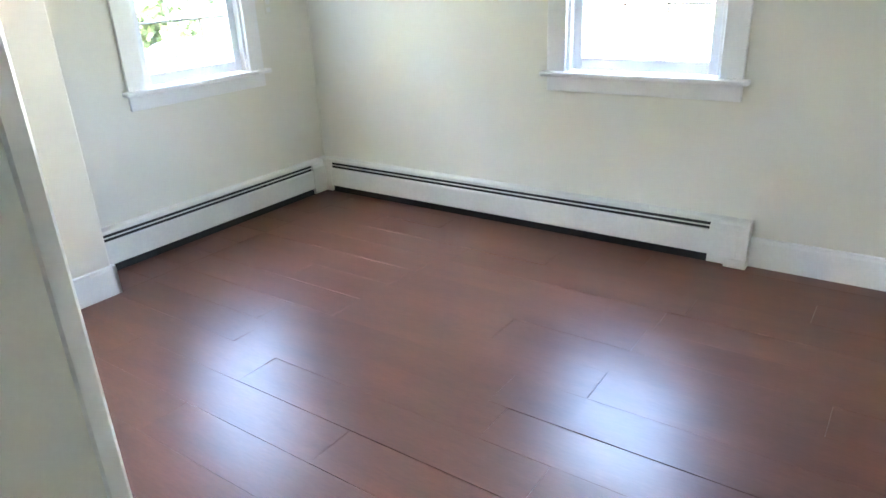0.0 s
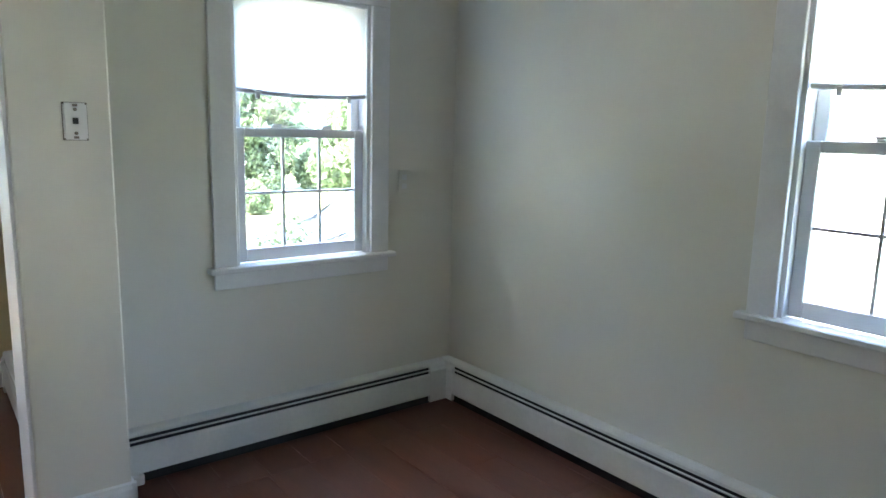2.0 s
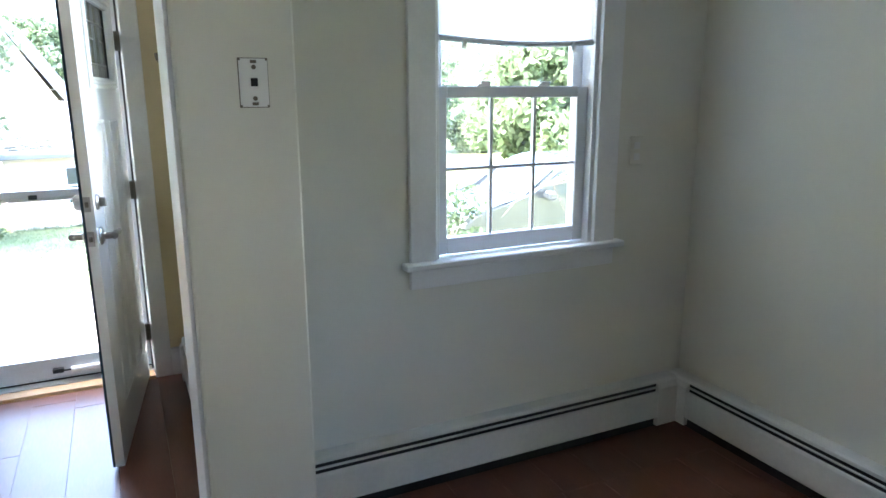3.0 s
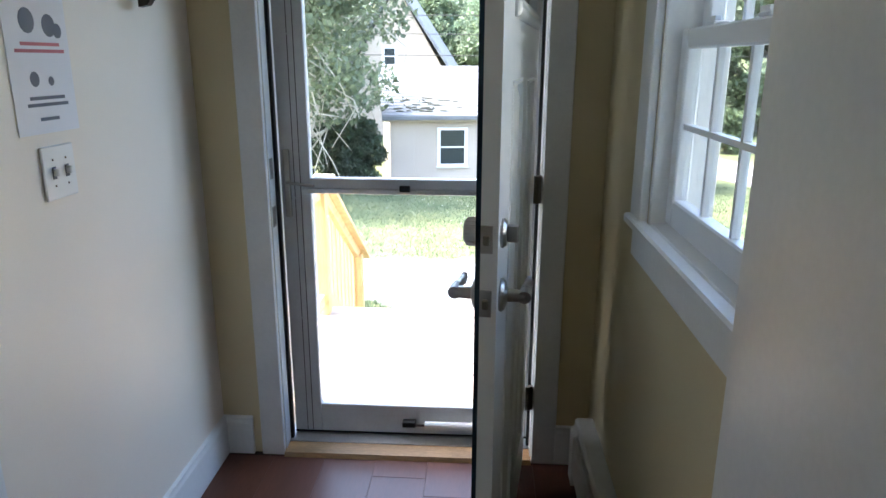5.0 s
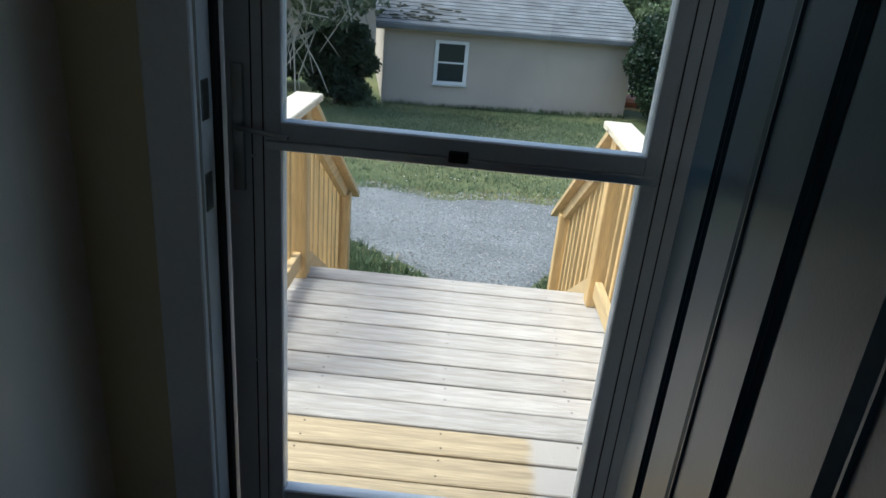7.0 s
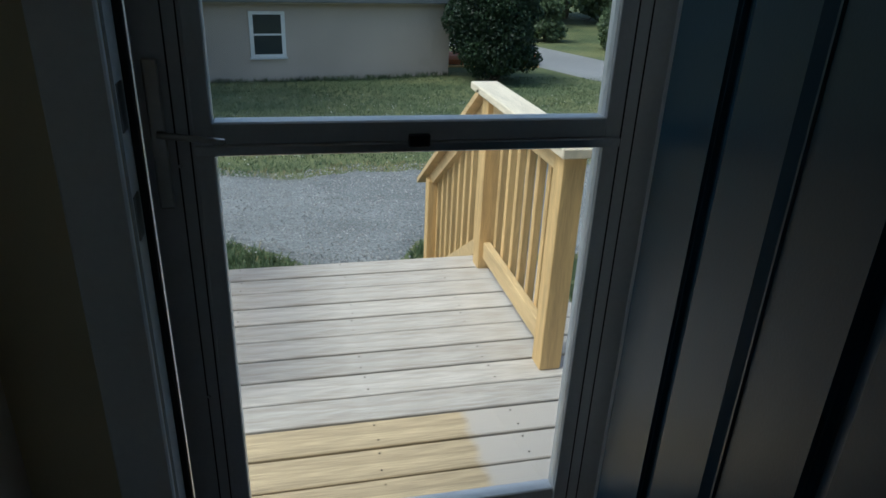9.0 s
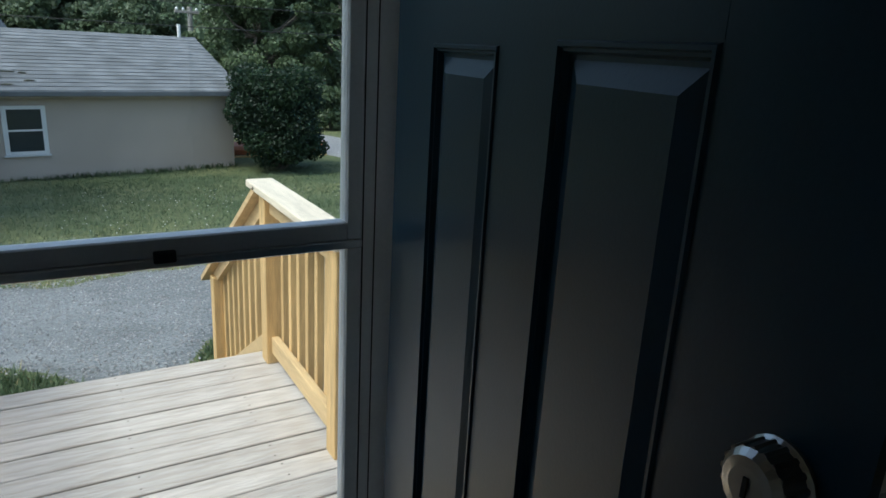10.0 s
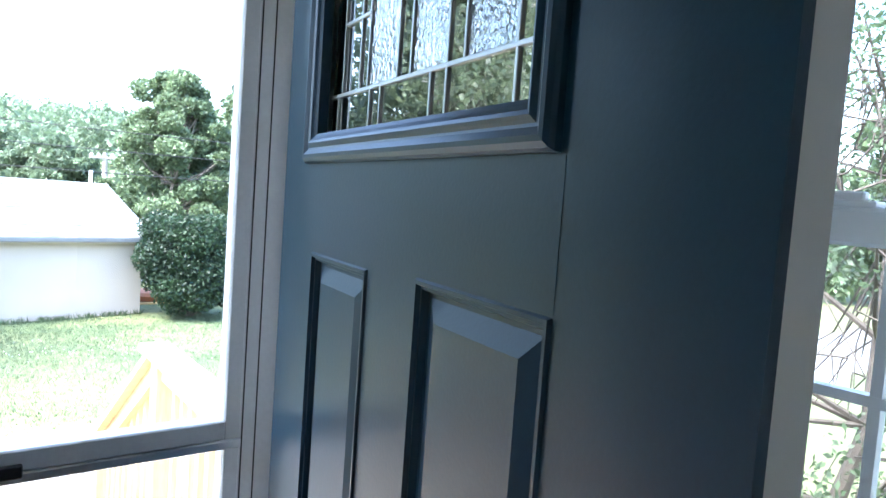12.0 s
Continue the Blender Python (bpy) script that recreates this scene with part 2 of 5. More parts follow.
def part(name, bm, mat, parent=None, label="", smooth=False):
    """Links a bmesh, in world metres, as one mesh object under a thing or under a part."""
    bmesh.ops.recalc_face_normals(bm, faces=bm.faces[:])
    me = bpy.data.meshes.new(name)
    bm.to_mesh(me)
    bm.free()
    me.materials.append(mat)
    if smooth:
        me.polygons.foreach_set("use_smooth", [True] * len(me.polygons))
    ob = new(name, me)
    if parent is not None:
        ob.parent = parent
        if parent.type == "EMPTY":
            ob.matrix_parent_inverse = Matrix.Translation(parent.location).inverted()
    if label:
        tagged(ob, label)
    return ob


def structure(name, bm, mat, label, category):
    return tagged(part(name, bm, mat), label, category, kind="structure")


def box(x0, x1, y0, y1, z0, z1, bevel=0.0, bm=None, m=None, seg=1):
    own = bmesh.new()
    bmesh.ops.create_cube(own, size=1.0)
    bmesh.ops.scale(own, vec=(abs(x1 - x0), abs(y1 - y0), abs(z1 - z0)), verts=own.verts)
    bmesh.ops.translate(own, vec=((x0 + x1) / 2, (y0 + y1) / 2, (z0 + z1) / 2), verts=own.verts)
    if bevel:
        bmesh.ops.bevel(own, geom=own.edges[:], offset=bevel, segments=seg, affect="EDGES")
    if m is not None:
        own.transform(m)
    if bm is None:
        return own
    return merge(bm, own)


def merge(bm, own):
    me = bpy.data.meshes.new("tmp")
    own.to_mesh(me)
    own.free()
    bm.from_mesh(me)
    bpy.data.meshes.remove(me)
    return bm


def tube(p, q, r0, r1=None, n=8, bm=None, caps=True):
    """A round bar from p to q, tapering from r0 to r1."""
    p, q = Vector(p), Vector(q)
    own = bmesh.new()
    bmesh.ops.create_cone(own, cap_ends=caps, segments=n, radius1=r0, radius2=r0 if r1 is None else r1, depth=(q - p).length)
    own.transform(Matrix.Translation((p + q) / 2) @ (q - p).to_track_quat("Z", "Y").to_matrix().to_4x4())
    return own if bm is None else merge(bm, own)


def profile(points, length_axis, a, b, m=None):
    """A prism from a small outline, drawn out along x, y or z from a to b."""
    bm = bmesh.new()
    put = {"x": lambda u, v, w: (w, u, v), "y": lambda u, v, w: (u, w, v), "z": lambda u, v, w: (u, v, w)}[length_axis]
    ends = [[bm.verts.new(put(u, v, w)) for u, v in points] for w in (a, b)]
    n = len(points)
    for i in range(n):
        bm.faces.new((ends[0][i], ends[0][(i + 1) % n], ends[1][(i + 1) % n], ends[1][i]))
    bm.faces.new(ends[0])
    bm.faces.new(ends[1][::-1])
    if m is not None:
        bm.transform(m)
    return bm


def lathe(rings, m, n=16):
    """A turned solid about z from (radius, height) rings, moved by m."""
    bm = bmesh.new()
    loops = [[bm.verts.new((r * math.cos(k * math.tau / n), r * math.sin(k * math.tau / n), z)) for k in range(n)] for r, z in rings]
    for lo, hi in zip(loops, loops[1:]):
        for k in range(n):
            bm.faces.new((lo[k], lo[(k + 1) % n], hi[(k + 1) % n], hi[k]))
    bm.faces.new(loops[0][::-1])
    bm.faces.new(loops[-1])
    bm.transform(m)
    return bm


# ---- structure ----
CEIL = 2.40


def wall(name, axis, face, thick, u0, u1, mat, label, holes=()):
    """A wall whose room face lies at `face`; axis is the one it runs along; holes are (u0, u1, z0, z1)."""
    bm = bmesh.new()
    def add(a, b, z0, z1):
        if b - a > 1e-4 and z1 - z0 > 1e-4:
            if axis == "x":
                box(a, b, face, face + thick, z0, z1, bm=bm)
            else:
                box(face, face + thick, a, b, z0, z1, bm=bm)
    at = u0
    for a, b, z0, z1 in sorted(holes):
        add(at, a, 0, CEIL)
        add(a, b, 0, z0)
        add(a, b, z1, CEIL)
        at = b
    add(at, u1, 0, CEIL)
    return structure(name, bm, mat, label, "wall")


AY, BX, DY, EX, LX = 2.86, 4.245, 4.40, 2.255, 0.92     # room faces: window wall, side wall, door wall, entry right and left
WA = (3.00, 3.70, 0.87, 2.10)      # openings u0, u1, z0, z1
WB = (0.255, 1.02, 0.87, 2.10)
WE = (3.155, 3.80, 1.03, 2.10)
DOOR = (1.147, 2.055, 0.0, 2.03)
wall("wall_north", "x", AY, 0.15, 2.40, 4.40, M_WALL, "cream painted plaster wall with a white window", [WA])
wall("wall_east", "y", BX, 0.155, -1.45, AY, M_WALL, "cream painted plaster wall with a white window", [WB])
wall("wall_south", "x", -1.30, -0.15, -0.65, BX, M_WALL, "plain cream painted plaster wall")
wall("wall_west", "y", 1.10, -0.12, -1.30, 2.69, M_WALL, "cream painted wall with a cased doorway", [(-1.02, -0.105, 0, 2.05)])
wall("wall_partition", "x", 2.55, 0.14, 1.10, 1.425, M_WALL, "short cream wall beside the entry opening")
structure("wall_pier", box(2.135, 2.445, 2.55, 2.86, 0, CEIL, 0.006), M_WALL, "cream painted wall pier beside the entry opening", "wall")
structure("wall_header", box(1.425, 2.135, 2.55, 2.69, 2.06, CEIL), M_WALL, "cream wall above the entry opening", "wall")
wall("wall_entry_east", "y", EX, 0.145, AY, 4.54, M_YELLOW, "pale yellow entry wall with a white window", [WE])
wall("wall_entry_north", "x", DY, 0.14, 0.77, EX, M_YELLOW, "pale yellow entry wall around the front door", [DOOR])
wall("wall_entry_west", "y", LX, -0.15, 2.69, DY, M_WHITE, "off-white painted entry wall with a sign")
structure("wall_entry_south", box(0.77, 0.98, 2.55, 2.69, 0, CEIL), M_YELLOW, "pale yellow entry wall return", "wall")
structure("wall_hall_west", box(-0.65, -0.5, -1.3, 0.75, 0, CEIL), M_WALL, "plain cream hall wall", "wall")
structure("wall_hall_north", box(-0.65, 0.98, 0.6, 0.75, 0, CEIL), M_WALL, "plain cream hall wall", "wall")
cb = bmesh.new()
box(-0.65, 4.40, -1.45, 2.69, CEIL, CEIL + 0.12, bm=cb)
box(0.77, 2.40, 2.69, 4.54, CEIL, CEIL + 0.12, bm=cb)
box(2.40, 4.40, 2.69, 3.01, CEIL, CEIL + 0.12, bm=cb)
structure("ceiling", cb, M_CEIL, "plain white painted ceiling", "ceiling")
fb = bmesh.new()
box(-0.65, 4.40, -1.45, 2.69, -0.20, -0.012, bm=fb)
box(0.77, 2.40, 2.69, 4.54, -0.20, -0.012, bm=fb)
box(2.40, 4.40, 2.69, 3.01, -0.20, -0.012, bm=fb)
floor = structure("floor", fb, M_SUB, "glossy red-brown laminate plank floor", "floor")


# baseboards and door casings
def baseboard(axis, face, side, a, b, h=0.15):
    """side: the way it stands out from the wall face, +1 or -1."""
    d = 0.016 * side
    pts = [(face, 0), (face + d, 0), (face + d, h - 0.025), (face + d * 0.75, h - 0.015), (face + d * 0.7, h - 0.004), (face, h)]
    bm = profile(pts, "y", a, b) if axis == "y" else profile(pts, "x", a, b)
    return structure("baseboard", bm, M_TRIM, "white painted wooden baseboard", "baseboard")


baseboard("y", BX, -1, -1.30, 0.03)
baseboard("x", 2.55, -1, 2.135, 2.461)
baseboard("y", 2.445, 1, 2.534, 2.72)
baseboard("x", 2.55, -1, 1.10, 1.335)
baseboard("y", 1.10, 1, -0.02, 2.55)
baseboard("x", -1.30, 1, 1.10, BX)
baseboard("y", LX, 1, 2.69, DY)
baseboard("x", DY, -1, LX, 1.03)
baseboard("x", DY, -1, 2.14, EX)


def casing(name, axis, face, side, u0, u1, top, width=0.09, label="white painted door casing"):
    d = 0.018 * side
    bm = bmesh.new()
    for a, b, z0, z1 in ((u0 - width, u0, 0, top), (u1, u1 + width, 0, top), (u0 - width, u1 + width, top, top + width)):
        if axis == "x":
            box(a, b, face, face + d, z0, z1, 0.003, bm=bm)
        else:
            box(face, face + d, a, b, z0, z1, 0.003, bm=bm)
    return structure(name, bm, M_TRIM, label, "trim")


casing("trim_entry_door", "x", DY, -1, DOOR[0], DOOR[1], DOOR[3], 0.085)
casing("trim_hall_doorway", "y", 1.10, 1, -1.02, -0.105, 2.05, 0.085)
casing("trim_hall_doorway_inner", "y", 0.98, -1, -1.02, -0.105, 2.05, 0.085)
jb = box(1.425, 1.437, 2.54, 2.70, 0, 2.05, 0.002)
box(1.345, 1.425, 2.532, 2.55, 0, 2.06, 0.003, bm=jb)
structure("trim_entry_opening", jb, M_TRIM, "worn white painted casing of the entry opening", "trim")
jb = box(2.123, 2.135, 2.56, 2.88, 0, 2.05, 0.002)
structure("trim_pier_edge", jb, M_TRIM, "white painted edge trim on the pier", "trim")


# ---- windows ----
def window(name, to_world, u0, u1, z0, z1, wall_t, blind_z, label, sill_over=0.115, grille=True, zm=1.482, sill_out=0.055):
    """A double-hung window in its cased opening; v runs outwards from the room face of the wall."""
    base = to_world @ Vector(((u0 + u1) / 2, 0, z0))
    w = thing(name, base, label, "window", kind="structure")
    def add(pname, boxes, mat, parent=w, plabel="", bevel=0.002):
        bm = bmesh.new()
        for a, b, c, d, e, f in boxes:
            box(a, b, c, d, e, f, bevel, bm=bm, m=to_world)
        return part(pname, bm, mat, parent, plabel)
    cw = 0.105
    add("casing", [(u0 - cw, u0, -0.02, 0, z0, z1), (u1, u1 + cw, -0.02, 0, z0, z1), (u0 - cw, u1 + cw, -0.02, 0, z1, z1 + cw)], M_TRIM, bevel=0.003)
    add("window_sill", [(u0 - sill_over - 0.02, u1 + sill_over + 0.02, -sill_out, 0.0, z0 - 0.008, z0 + 0.017), (u0, u1, 0.0, wall_t, z0 - 0.008, z0 + 0.015)], M_TRIM, bevel=0.005)
    add("apron", [(u0 - sill_over + 0.01, u1 + sill_over - 0.01, -0.018, 0, z0 - 0.085, z0 - 0.008)], M_TRIM, bevel=0.003)
    j = 0.018
    add("jamb", [(u0, u0 + j, 0, wall_t, z0, z1), (u1 - j, u1, 0, wall_t, z0, z1), (u0 + j, u1 - j, 0, wall_t, z1 - j, z1)], M_TRIM)
    a, b = u0 + j, u1 - j
    s = 0.048
    for sash, v0, lo, hi in (("lower_sash", 0.035, z0 + 0.02, zm + 0.022), ("upper_sash", 0.075, zm - 0.015, z1 - j)):
        bot = 0.062 if sash == "lower_sash" else 0.035
        top = 0.042
        sash_ob = add(sash, [(a, a + s, v0, v0 + 0.035, lo, hi), (b - s, b, v0, v0 + 0.035, lo, hi), (a + s, b - s, v0, v0 + 0.035, lo, lo + bot), (a + s, b - s, v0, v0 + 0.035, hi - top, hi)], M_VINYL, bevel=0.004)
        p = add("pane", [(a + s - 0.004, b - s + 0.004, v0 + 0.016, v0 + 0.020, lo + bot - 0.004, hi - top + 0.004)], M_GLASS, sash_ob, bevel=0)
        p.visible_shadow = False
        if sash == "lower_sash" or not grille:
            gu = [(a + s) + (b - a - 2 * s) * k / 3 for k in (1, 2)]
            gz = (lo + bot + hi - top) / 2
            for u in gu:
                add("muntin", [(u - 0.006, u + 0.006, v0 + 0.010, v0 + 0.026, lo + bot, hi - top)], M_VINYL, sash_ob, bevel=0)
            add("muntin", [(a + s, b - s, v0 + 0.009, v0 + 0.027, gz - 0.006, gz + 0.006)], M_VINYL, sash_ob, bevel=0)
        if sash == "lower_sash":
            for u in ((a + b) / 2 - 0.13, (a + b) / 2 + 0.13):
                add("sash_lock", [(u - 0.025, u + 0.025, v0 + 0.004, v0 + 0.034, hi, hi + 0.008), (u - 0.012, u + 0.03, v0 + 0.008, v0 + 0.022, hi + 0.008, hi + 0.018)], M_VINYL, sash_ob, bevel=0.002)
    if blind_z:
        bm = bmesh.new()
        n = 24
        rows = [[], []]
        for k in range(n + 1):
            u = a + 0.006 + (b - a - 0.012) * k / n
            sag = 0.014 * math.sin(math.pi * k / n)
            rows[0].append(bm.verts.new(to_world @ Vector((u, 0.012, z1 - j - 0.004))))
            rows[1].append(bm.verts.new(to_world @ Vector((u, 0.012 + 0.006 * math.sin(k * 0.9), blind_z - sag))))
        for k in range(n):
            bm.faces.new((rows[0][k], rows[0][k + 1], rows[1][k + 1], rows[1][k]))
        sh = tagged(part("roller_shade", bm, M_BLIND), "white translucent fabric shade drawn halfway down the window", "shade")
        hem = bmesh.new()
        rings = []
        for k in range(n + 1):
            u = a + 0.006 + (b - a - 0.012) * k / n
            zc = blind_z - 0.014 * math.sin(math.pi * k / n) - 0.008
            rings.append([hem.verts.new(to_world @ Vector((u, 0.010 + 0.009 * math.cos(q * math.pi / 4), zc + 0.011 * math.sin(q * math.pi / 4)))) for q in range(8)])
        for lo, hi in zip(rings, rings[1:]):
            for q in range(8):
                hem.faces.new((lo[q], lo[(q + 1) % 8], hi[(q + 1) % 8], hi[q]))
        part("hem_bar", hem, M_VINYL, sh, "grey-white sagging hem bar")
        for u in (a + 0.10, b - 0.10):
            part("clip", box(u - 0.009, u + 0.009, -0.004, 0.012, blind_z - 0.045, blind_z - 0.012, 0.003, m=to_world), M_PLATE, sh)
    return w


TO_A = Matrix.Translation((0, AY, 0))
TO_B = Matrix(((0, 1, 0, BX), (1, 0, 0, 0), (0, 0, 1, 0), (0, 0, 0, 1)))
TO_E = Matrix(((0, 1, 0, EX), (1, 0, 0, 0), (0, 0, 1, 0), (0, 0, 0, 1)))
window("window_1", TO_A, *WA, 0.15, 1.675, "white double-hung window with six-pane lower sash")
window("window_2", TO_B, *WB, 0.155, 1.69, "white double-hung window with six-pane lower sash")
window("window_3", TO_E, *WE, 0.145, 0, "white double-hung window in the yellow entry wall", sill_over=0.085, grille=False, zm=1.462, sill_out=0.036)


def curtain_rod(to_world, u0, u1, z):
    c = to_world @ Vector(((u0 + u1) / 2, -0.07, z))
    r = thing("curtain_rod", c, "thin black metal curtain rod above the window", "curtain rod", "curtain rods")
    part("rod", tube(to_world @ Vector((u0, -0.07, z)), to_world @ Vector((u1, -0.07, z)), 0.007, n=10), M_RUBBER, r)
    for u, sgn in ((u0, -1), (u1, 1)):
        part("finial", lathe([(0.004, 0), (0.013, 0.006), (0.016, 0.016), (0.013, 0.028), (0.004, 0.034)], to_world @ Matrix.Translation((u - sgn * 0.004, -0.07, z)) @ Matrix.Rotation(sgn * math.pi / 2, 4, "Y"), 12), M_RUBBER, r)
        bu = u - sgn * 0.05
        bm = tube(to_world @ Vector((bu, 0.0, z - 0.012)), to_world @ Vector((bu, -0.07, z - 0.008)), 0.005, n=8)
        box(bu - 0.012, bu + 0.012, -0.004, 0, z - 0.04, z + 0.02, 0.002, bm=bm, m=to_world)
        part("bracket", bm, M_RUBBER, r)


curtain_rod(TO_A, 2.82, 3.86, 2.285)
curtain_rod(TO_B, 0.12, 1.30, 2.285)


# ---- baseboard heaters ----
def heater(name, to_world, u0, u1, cap_lo, cap_hi):
    """u along the wall, v out from the wall into the room."""
    h = thing(name, to_world @ Vector(((u0 + u1) / 2, 0, 0)), "white enamelled steel baseboard heater along the wall", "heater", "baseboard heaters")
    back = [(0.0, 0.02), (0.006, 0.02), (0.006, 0.214), (0.058, 0.211), (0.062, 0.213), (0.060, 0.226), (0.052, 0.232), (0.0, 0.232)]
    front = [(0.066, 0.052), (0.070, 0.050), (0.072, 0.060), (0.072, 0.164), (0.069, 0.172), (0.062, 0.176), (0.061, 0.173), (0.066, 0.168), (0.068, 0.162)]
    damper = [(0.030, 0.189), (0.066, 0.1915), (0.066, 0.1955), (0.030, 0.194)]
    a, b = u0 + cap_lo, u1 - cap_hi
    part("back_panel", profile(back, "x", u0, u1, to_world), M_HEAT, h)
    part("front_cover", profile(front, "x", a, b, to_world), M_HEAT, h, "off-white scuffed front cover")
    part("damper", profile(damper, "x", a, b, to_world), M_HEAT, h)
    # solid near-black core: its colour supplies the shade in the slots and floor gap
    part("fin_shade_block", box(a, b, 0.008, 0.054, 0.003, 0.2075, m=to_world), M_DARK, h, "near-black block for the fins and the shade in slots and floor gap")
    cap = [(0.0, 0.012), (0.074, 0.012), (0.074, 0.190), (0.056, 0.216), (0.040, 0.231), (0.0, 0.231)]
    if cap_lo:
        part("end_cap", profile(cap, "x", u0, a + 0.01, to_world), M_HEAT, h)
        part("corner_block", box(u0 - 0.004, u0 + 0.10, 0.0, 0.080, 0.0, 0.045, 0.004, m=to_world), M_HEAT, h)
        part("cover_seam", box(u0 + 0.045, u0 + 0.052, 0.0735, 0.0765, 0.05, 0.18, 0.001, m=to_world), M_HEAT, h)
    if cap_hi:
        part("end_cap", profile(cap, "x", b - 0.01, u1, to_world), M_HEAT, h)
    return h


HA = Matrix(((1, 0, 0, 0), (0, -1, 0, AY), (0, 0, 1, 0), (0, 0, 0, 1)))
HB = Matrix(((0, -1, 0, BX), (1, 0, 0, 0), (0, 0, 1, 0), (0, 0, 0, 1)))
HE = Matrix(((0, -1, 0, EX), (1, 0, 0, 0), (0, 0, 1, 0), (0, 0, 0, 1)))
heater("baseboard_heater", HA, 2.447, BX - 0.075, 0.04, 0.10)
heater("baseboard_heater", HB, 0.03, AY - 0.0, 0.17, 0.115)
heater("baseboard_heater", HE, 2.90, 4.31, 0.05, 0.06)


# ---- small wall plates ----
ph = thing("phone_wall_plate", (2.33, 2.55, 1.50), "white painted metal telephone wall plate with a jack", "wall plate")
part("plate", box(2.294, 2.368, 2.538, 2.549, 1.446, 1.570, 0.005, seg=2), M_PLATE, ph)
# a slightly larger dark box draws the shadow line round the plate
part("plate_shadow_gap", box(2.292, 2.370, 2.546, 2.5495, 1.444, 1.572, 0.001), M_BRONZE, ph, "dark rim behind the plate, drawn as its shadow")
part("jack", box(2.322, 2.340, 2.5355, 2.5385, 1.499, 1.520, 0.001), M_DARK, ph, "black square telephone jack")
for z in (1.468, 1.548):
    part("stud", lathe([(0.006, 0), (0.006, 0.004), (0.003, 0.006)], Matrix.Translation((2.331, 2.538, z)) @ Matrix.Rotation(math.pi / 2, 4, "X"), 10), M_BRONZE, ph)
for z in (1.454, 1.562):
    part("notch", box(2.323, 2.339, 2.536, 2.5385, z - 0.004, z + 0.004, 0.001), M_BRONZE, ph)

wo = thing("wall_outlet", (3.91, AY, 1.24), "cream painted wall outlet plate beside the window", "outlet")
part("plate", box(3.875, 3.945, AY - 0.006, AY - 0.0005, 1.19, 1.305, 0.002), M_WALL, wo)
for z in (1.222, 1.268):
    part("socket", box(3.895, 3.925, AY - 0.009, AY - 0.006, z - 0.014, z + 0.014, 0.002), M_PLATE, wo)

sp = thing("light_switch_plate", (LX, 3.635, 1.175), "white two-gang light switch plate on the wall", "switch")
part("plate", box(LX + 0.0005, LX + 0.007, 3.577, 3.692, 1.118, 1.235, 0.0025), M_PLATE, sp)
for y in (3.611, 3.658):
    part("toggle", box(LX + 0.007, LX + 0.020, y - 0.005, y + 0.005, 1.170, 1.186, 0.002), M_PLATE, sp)
    part("toggle_slot", box(LX + 0.0065, LX + 0.0085, y - 0.006, y + 0.006, 1.163, 1.190), M_INK, sp)
    for z in (1.148, 1.205):
        part("screw", box(LX + 0.0065, LX + 0.0085, y - 0.0025, y + 0.0025, z - 0.0025, z + 0.0025, 0.0008), M_BRONZE, sp)

sg = thing("paper_sign", (LX, 3.63, 1.40), "white paper notice with small drawings and red lines", "sign")
part("sheet", box(LX + 0.0005, LX + 0.0025, 3.525, 3.735, 1.262, 1.545), M_PAPER, sg)
def bar(y0, y1, z, h, mat):
    part("text_bar", box(LX + 0.0024, LX + 0.0032, y0, y1, z - h / 2, z + h / 2), mat, sg)
for z, a, b, mat in ((1.292, 3.60, 3.665, M_INK), (1.322, 3.565, 3.705, M_INK), (1.336, 3.575, 3.695, M_INK), (1.432, 3.55, 3.715, M_RED), (1.446, 3.57, 3.70, M_RED)):
    bar(a, b, z, 0.007, mat)
for y, z, r in ((3.60, 1.375, 0.016), (3.655, 1.37, 0.010), (3.60, 1.492, 0.026), (3.672, 1.485, 0.024), (3.70, 1.475, 0.016)):
    part("drawing", lathe([(r, 0), (r * 0.9, 0.0008)], Matrix.Translation((LX + 0.0024, y, z)) @ Matrix.Rotation(math.pi / 2, 4, "Y"), 14), M_INK, sg)

# coat shelf
cs = thing("coat_shelf", (LX, 3.6, 1.62), "dark stained wooden coat shelf on scrolled brackets", "shelf")
part("shelf_board", box(LX, LX + 0.19, 2.95, 4.22, 1.70, 1.722, 0.004), M_SHELF, cs)
part("back_rail", box(LX, LX + 0.02, 2.98, 4.16, 1.60, 1.70, 0.003), M_SHELF, cs)
for y in (3.05, 4.06):
    pts = [(LX + 0.02, 1.70), (LX + 0.15, 1.70), (LX + 0.145, 1.672), (LX + 0.11, 1.655), (LX + 0.085, 1.63), (LX + 0.07, 1.585), (LX + 0.045, 1.555), (LX + 0.02, 1.55)]
    part("bracket", profile(pts, "y", y - 0.012, y + 0.012), M_SHELF, cs)
for y in (3.3, 3.55, 3.8):
    bm = tube((LX + 0.02, y, 1.655), (LX + 0.065, y, 1.645), 0.006, n=8)
    tube((LX + 0.065, y, 1.645), (LX + 0.08, y, 1.675), 0.005, 0.008, n=8, bm=bm)
    part("peg_hook", bm, M_BRONZE, cs)
hk = thing("coat_hook", (EX, 4.30, 1.63), "small dark metal coat hook on the yellow wall", "hook")
part("plate", box(EX - 0.006, EX - 0.0005, 4.285, 4.315, 1.60, 1.68, 0.002), M_BRONZE, hk)
bm = tube((EX - 0.004, 4.30, 1.62), (EX - 0.05, 4.30, 1.635), 0.006, n=8)
tube((EX - 0.05, 4.30, 1.635), (EX - 0.055, 4.30, 1.67), 0.006, 0.009, n=8, bm=bm)
part("prong", bm, M_BRONZE, hk)

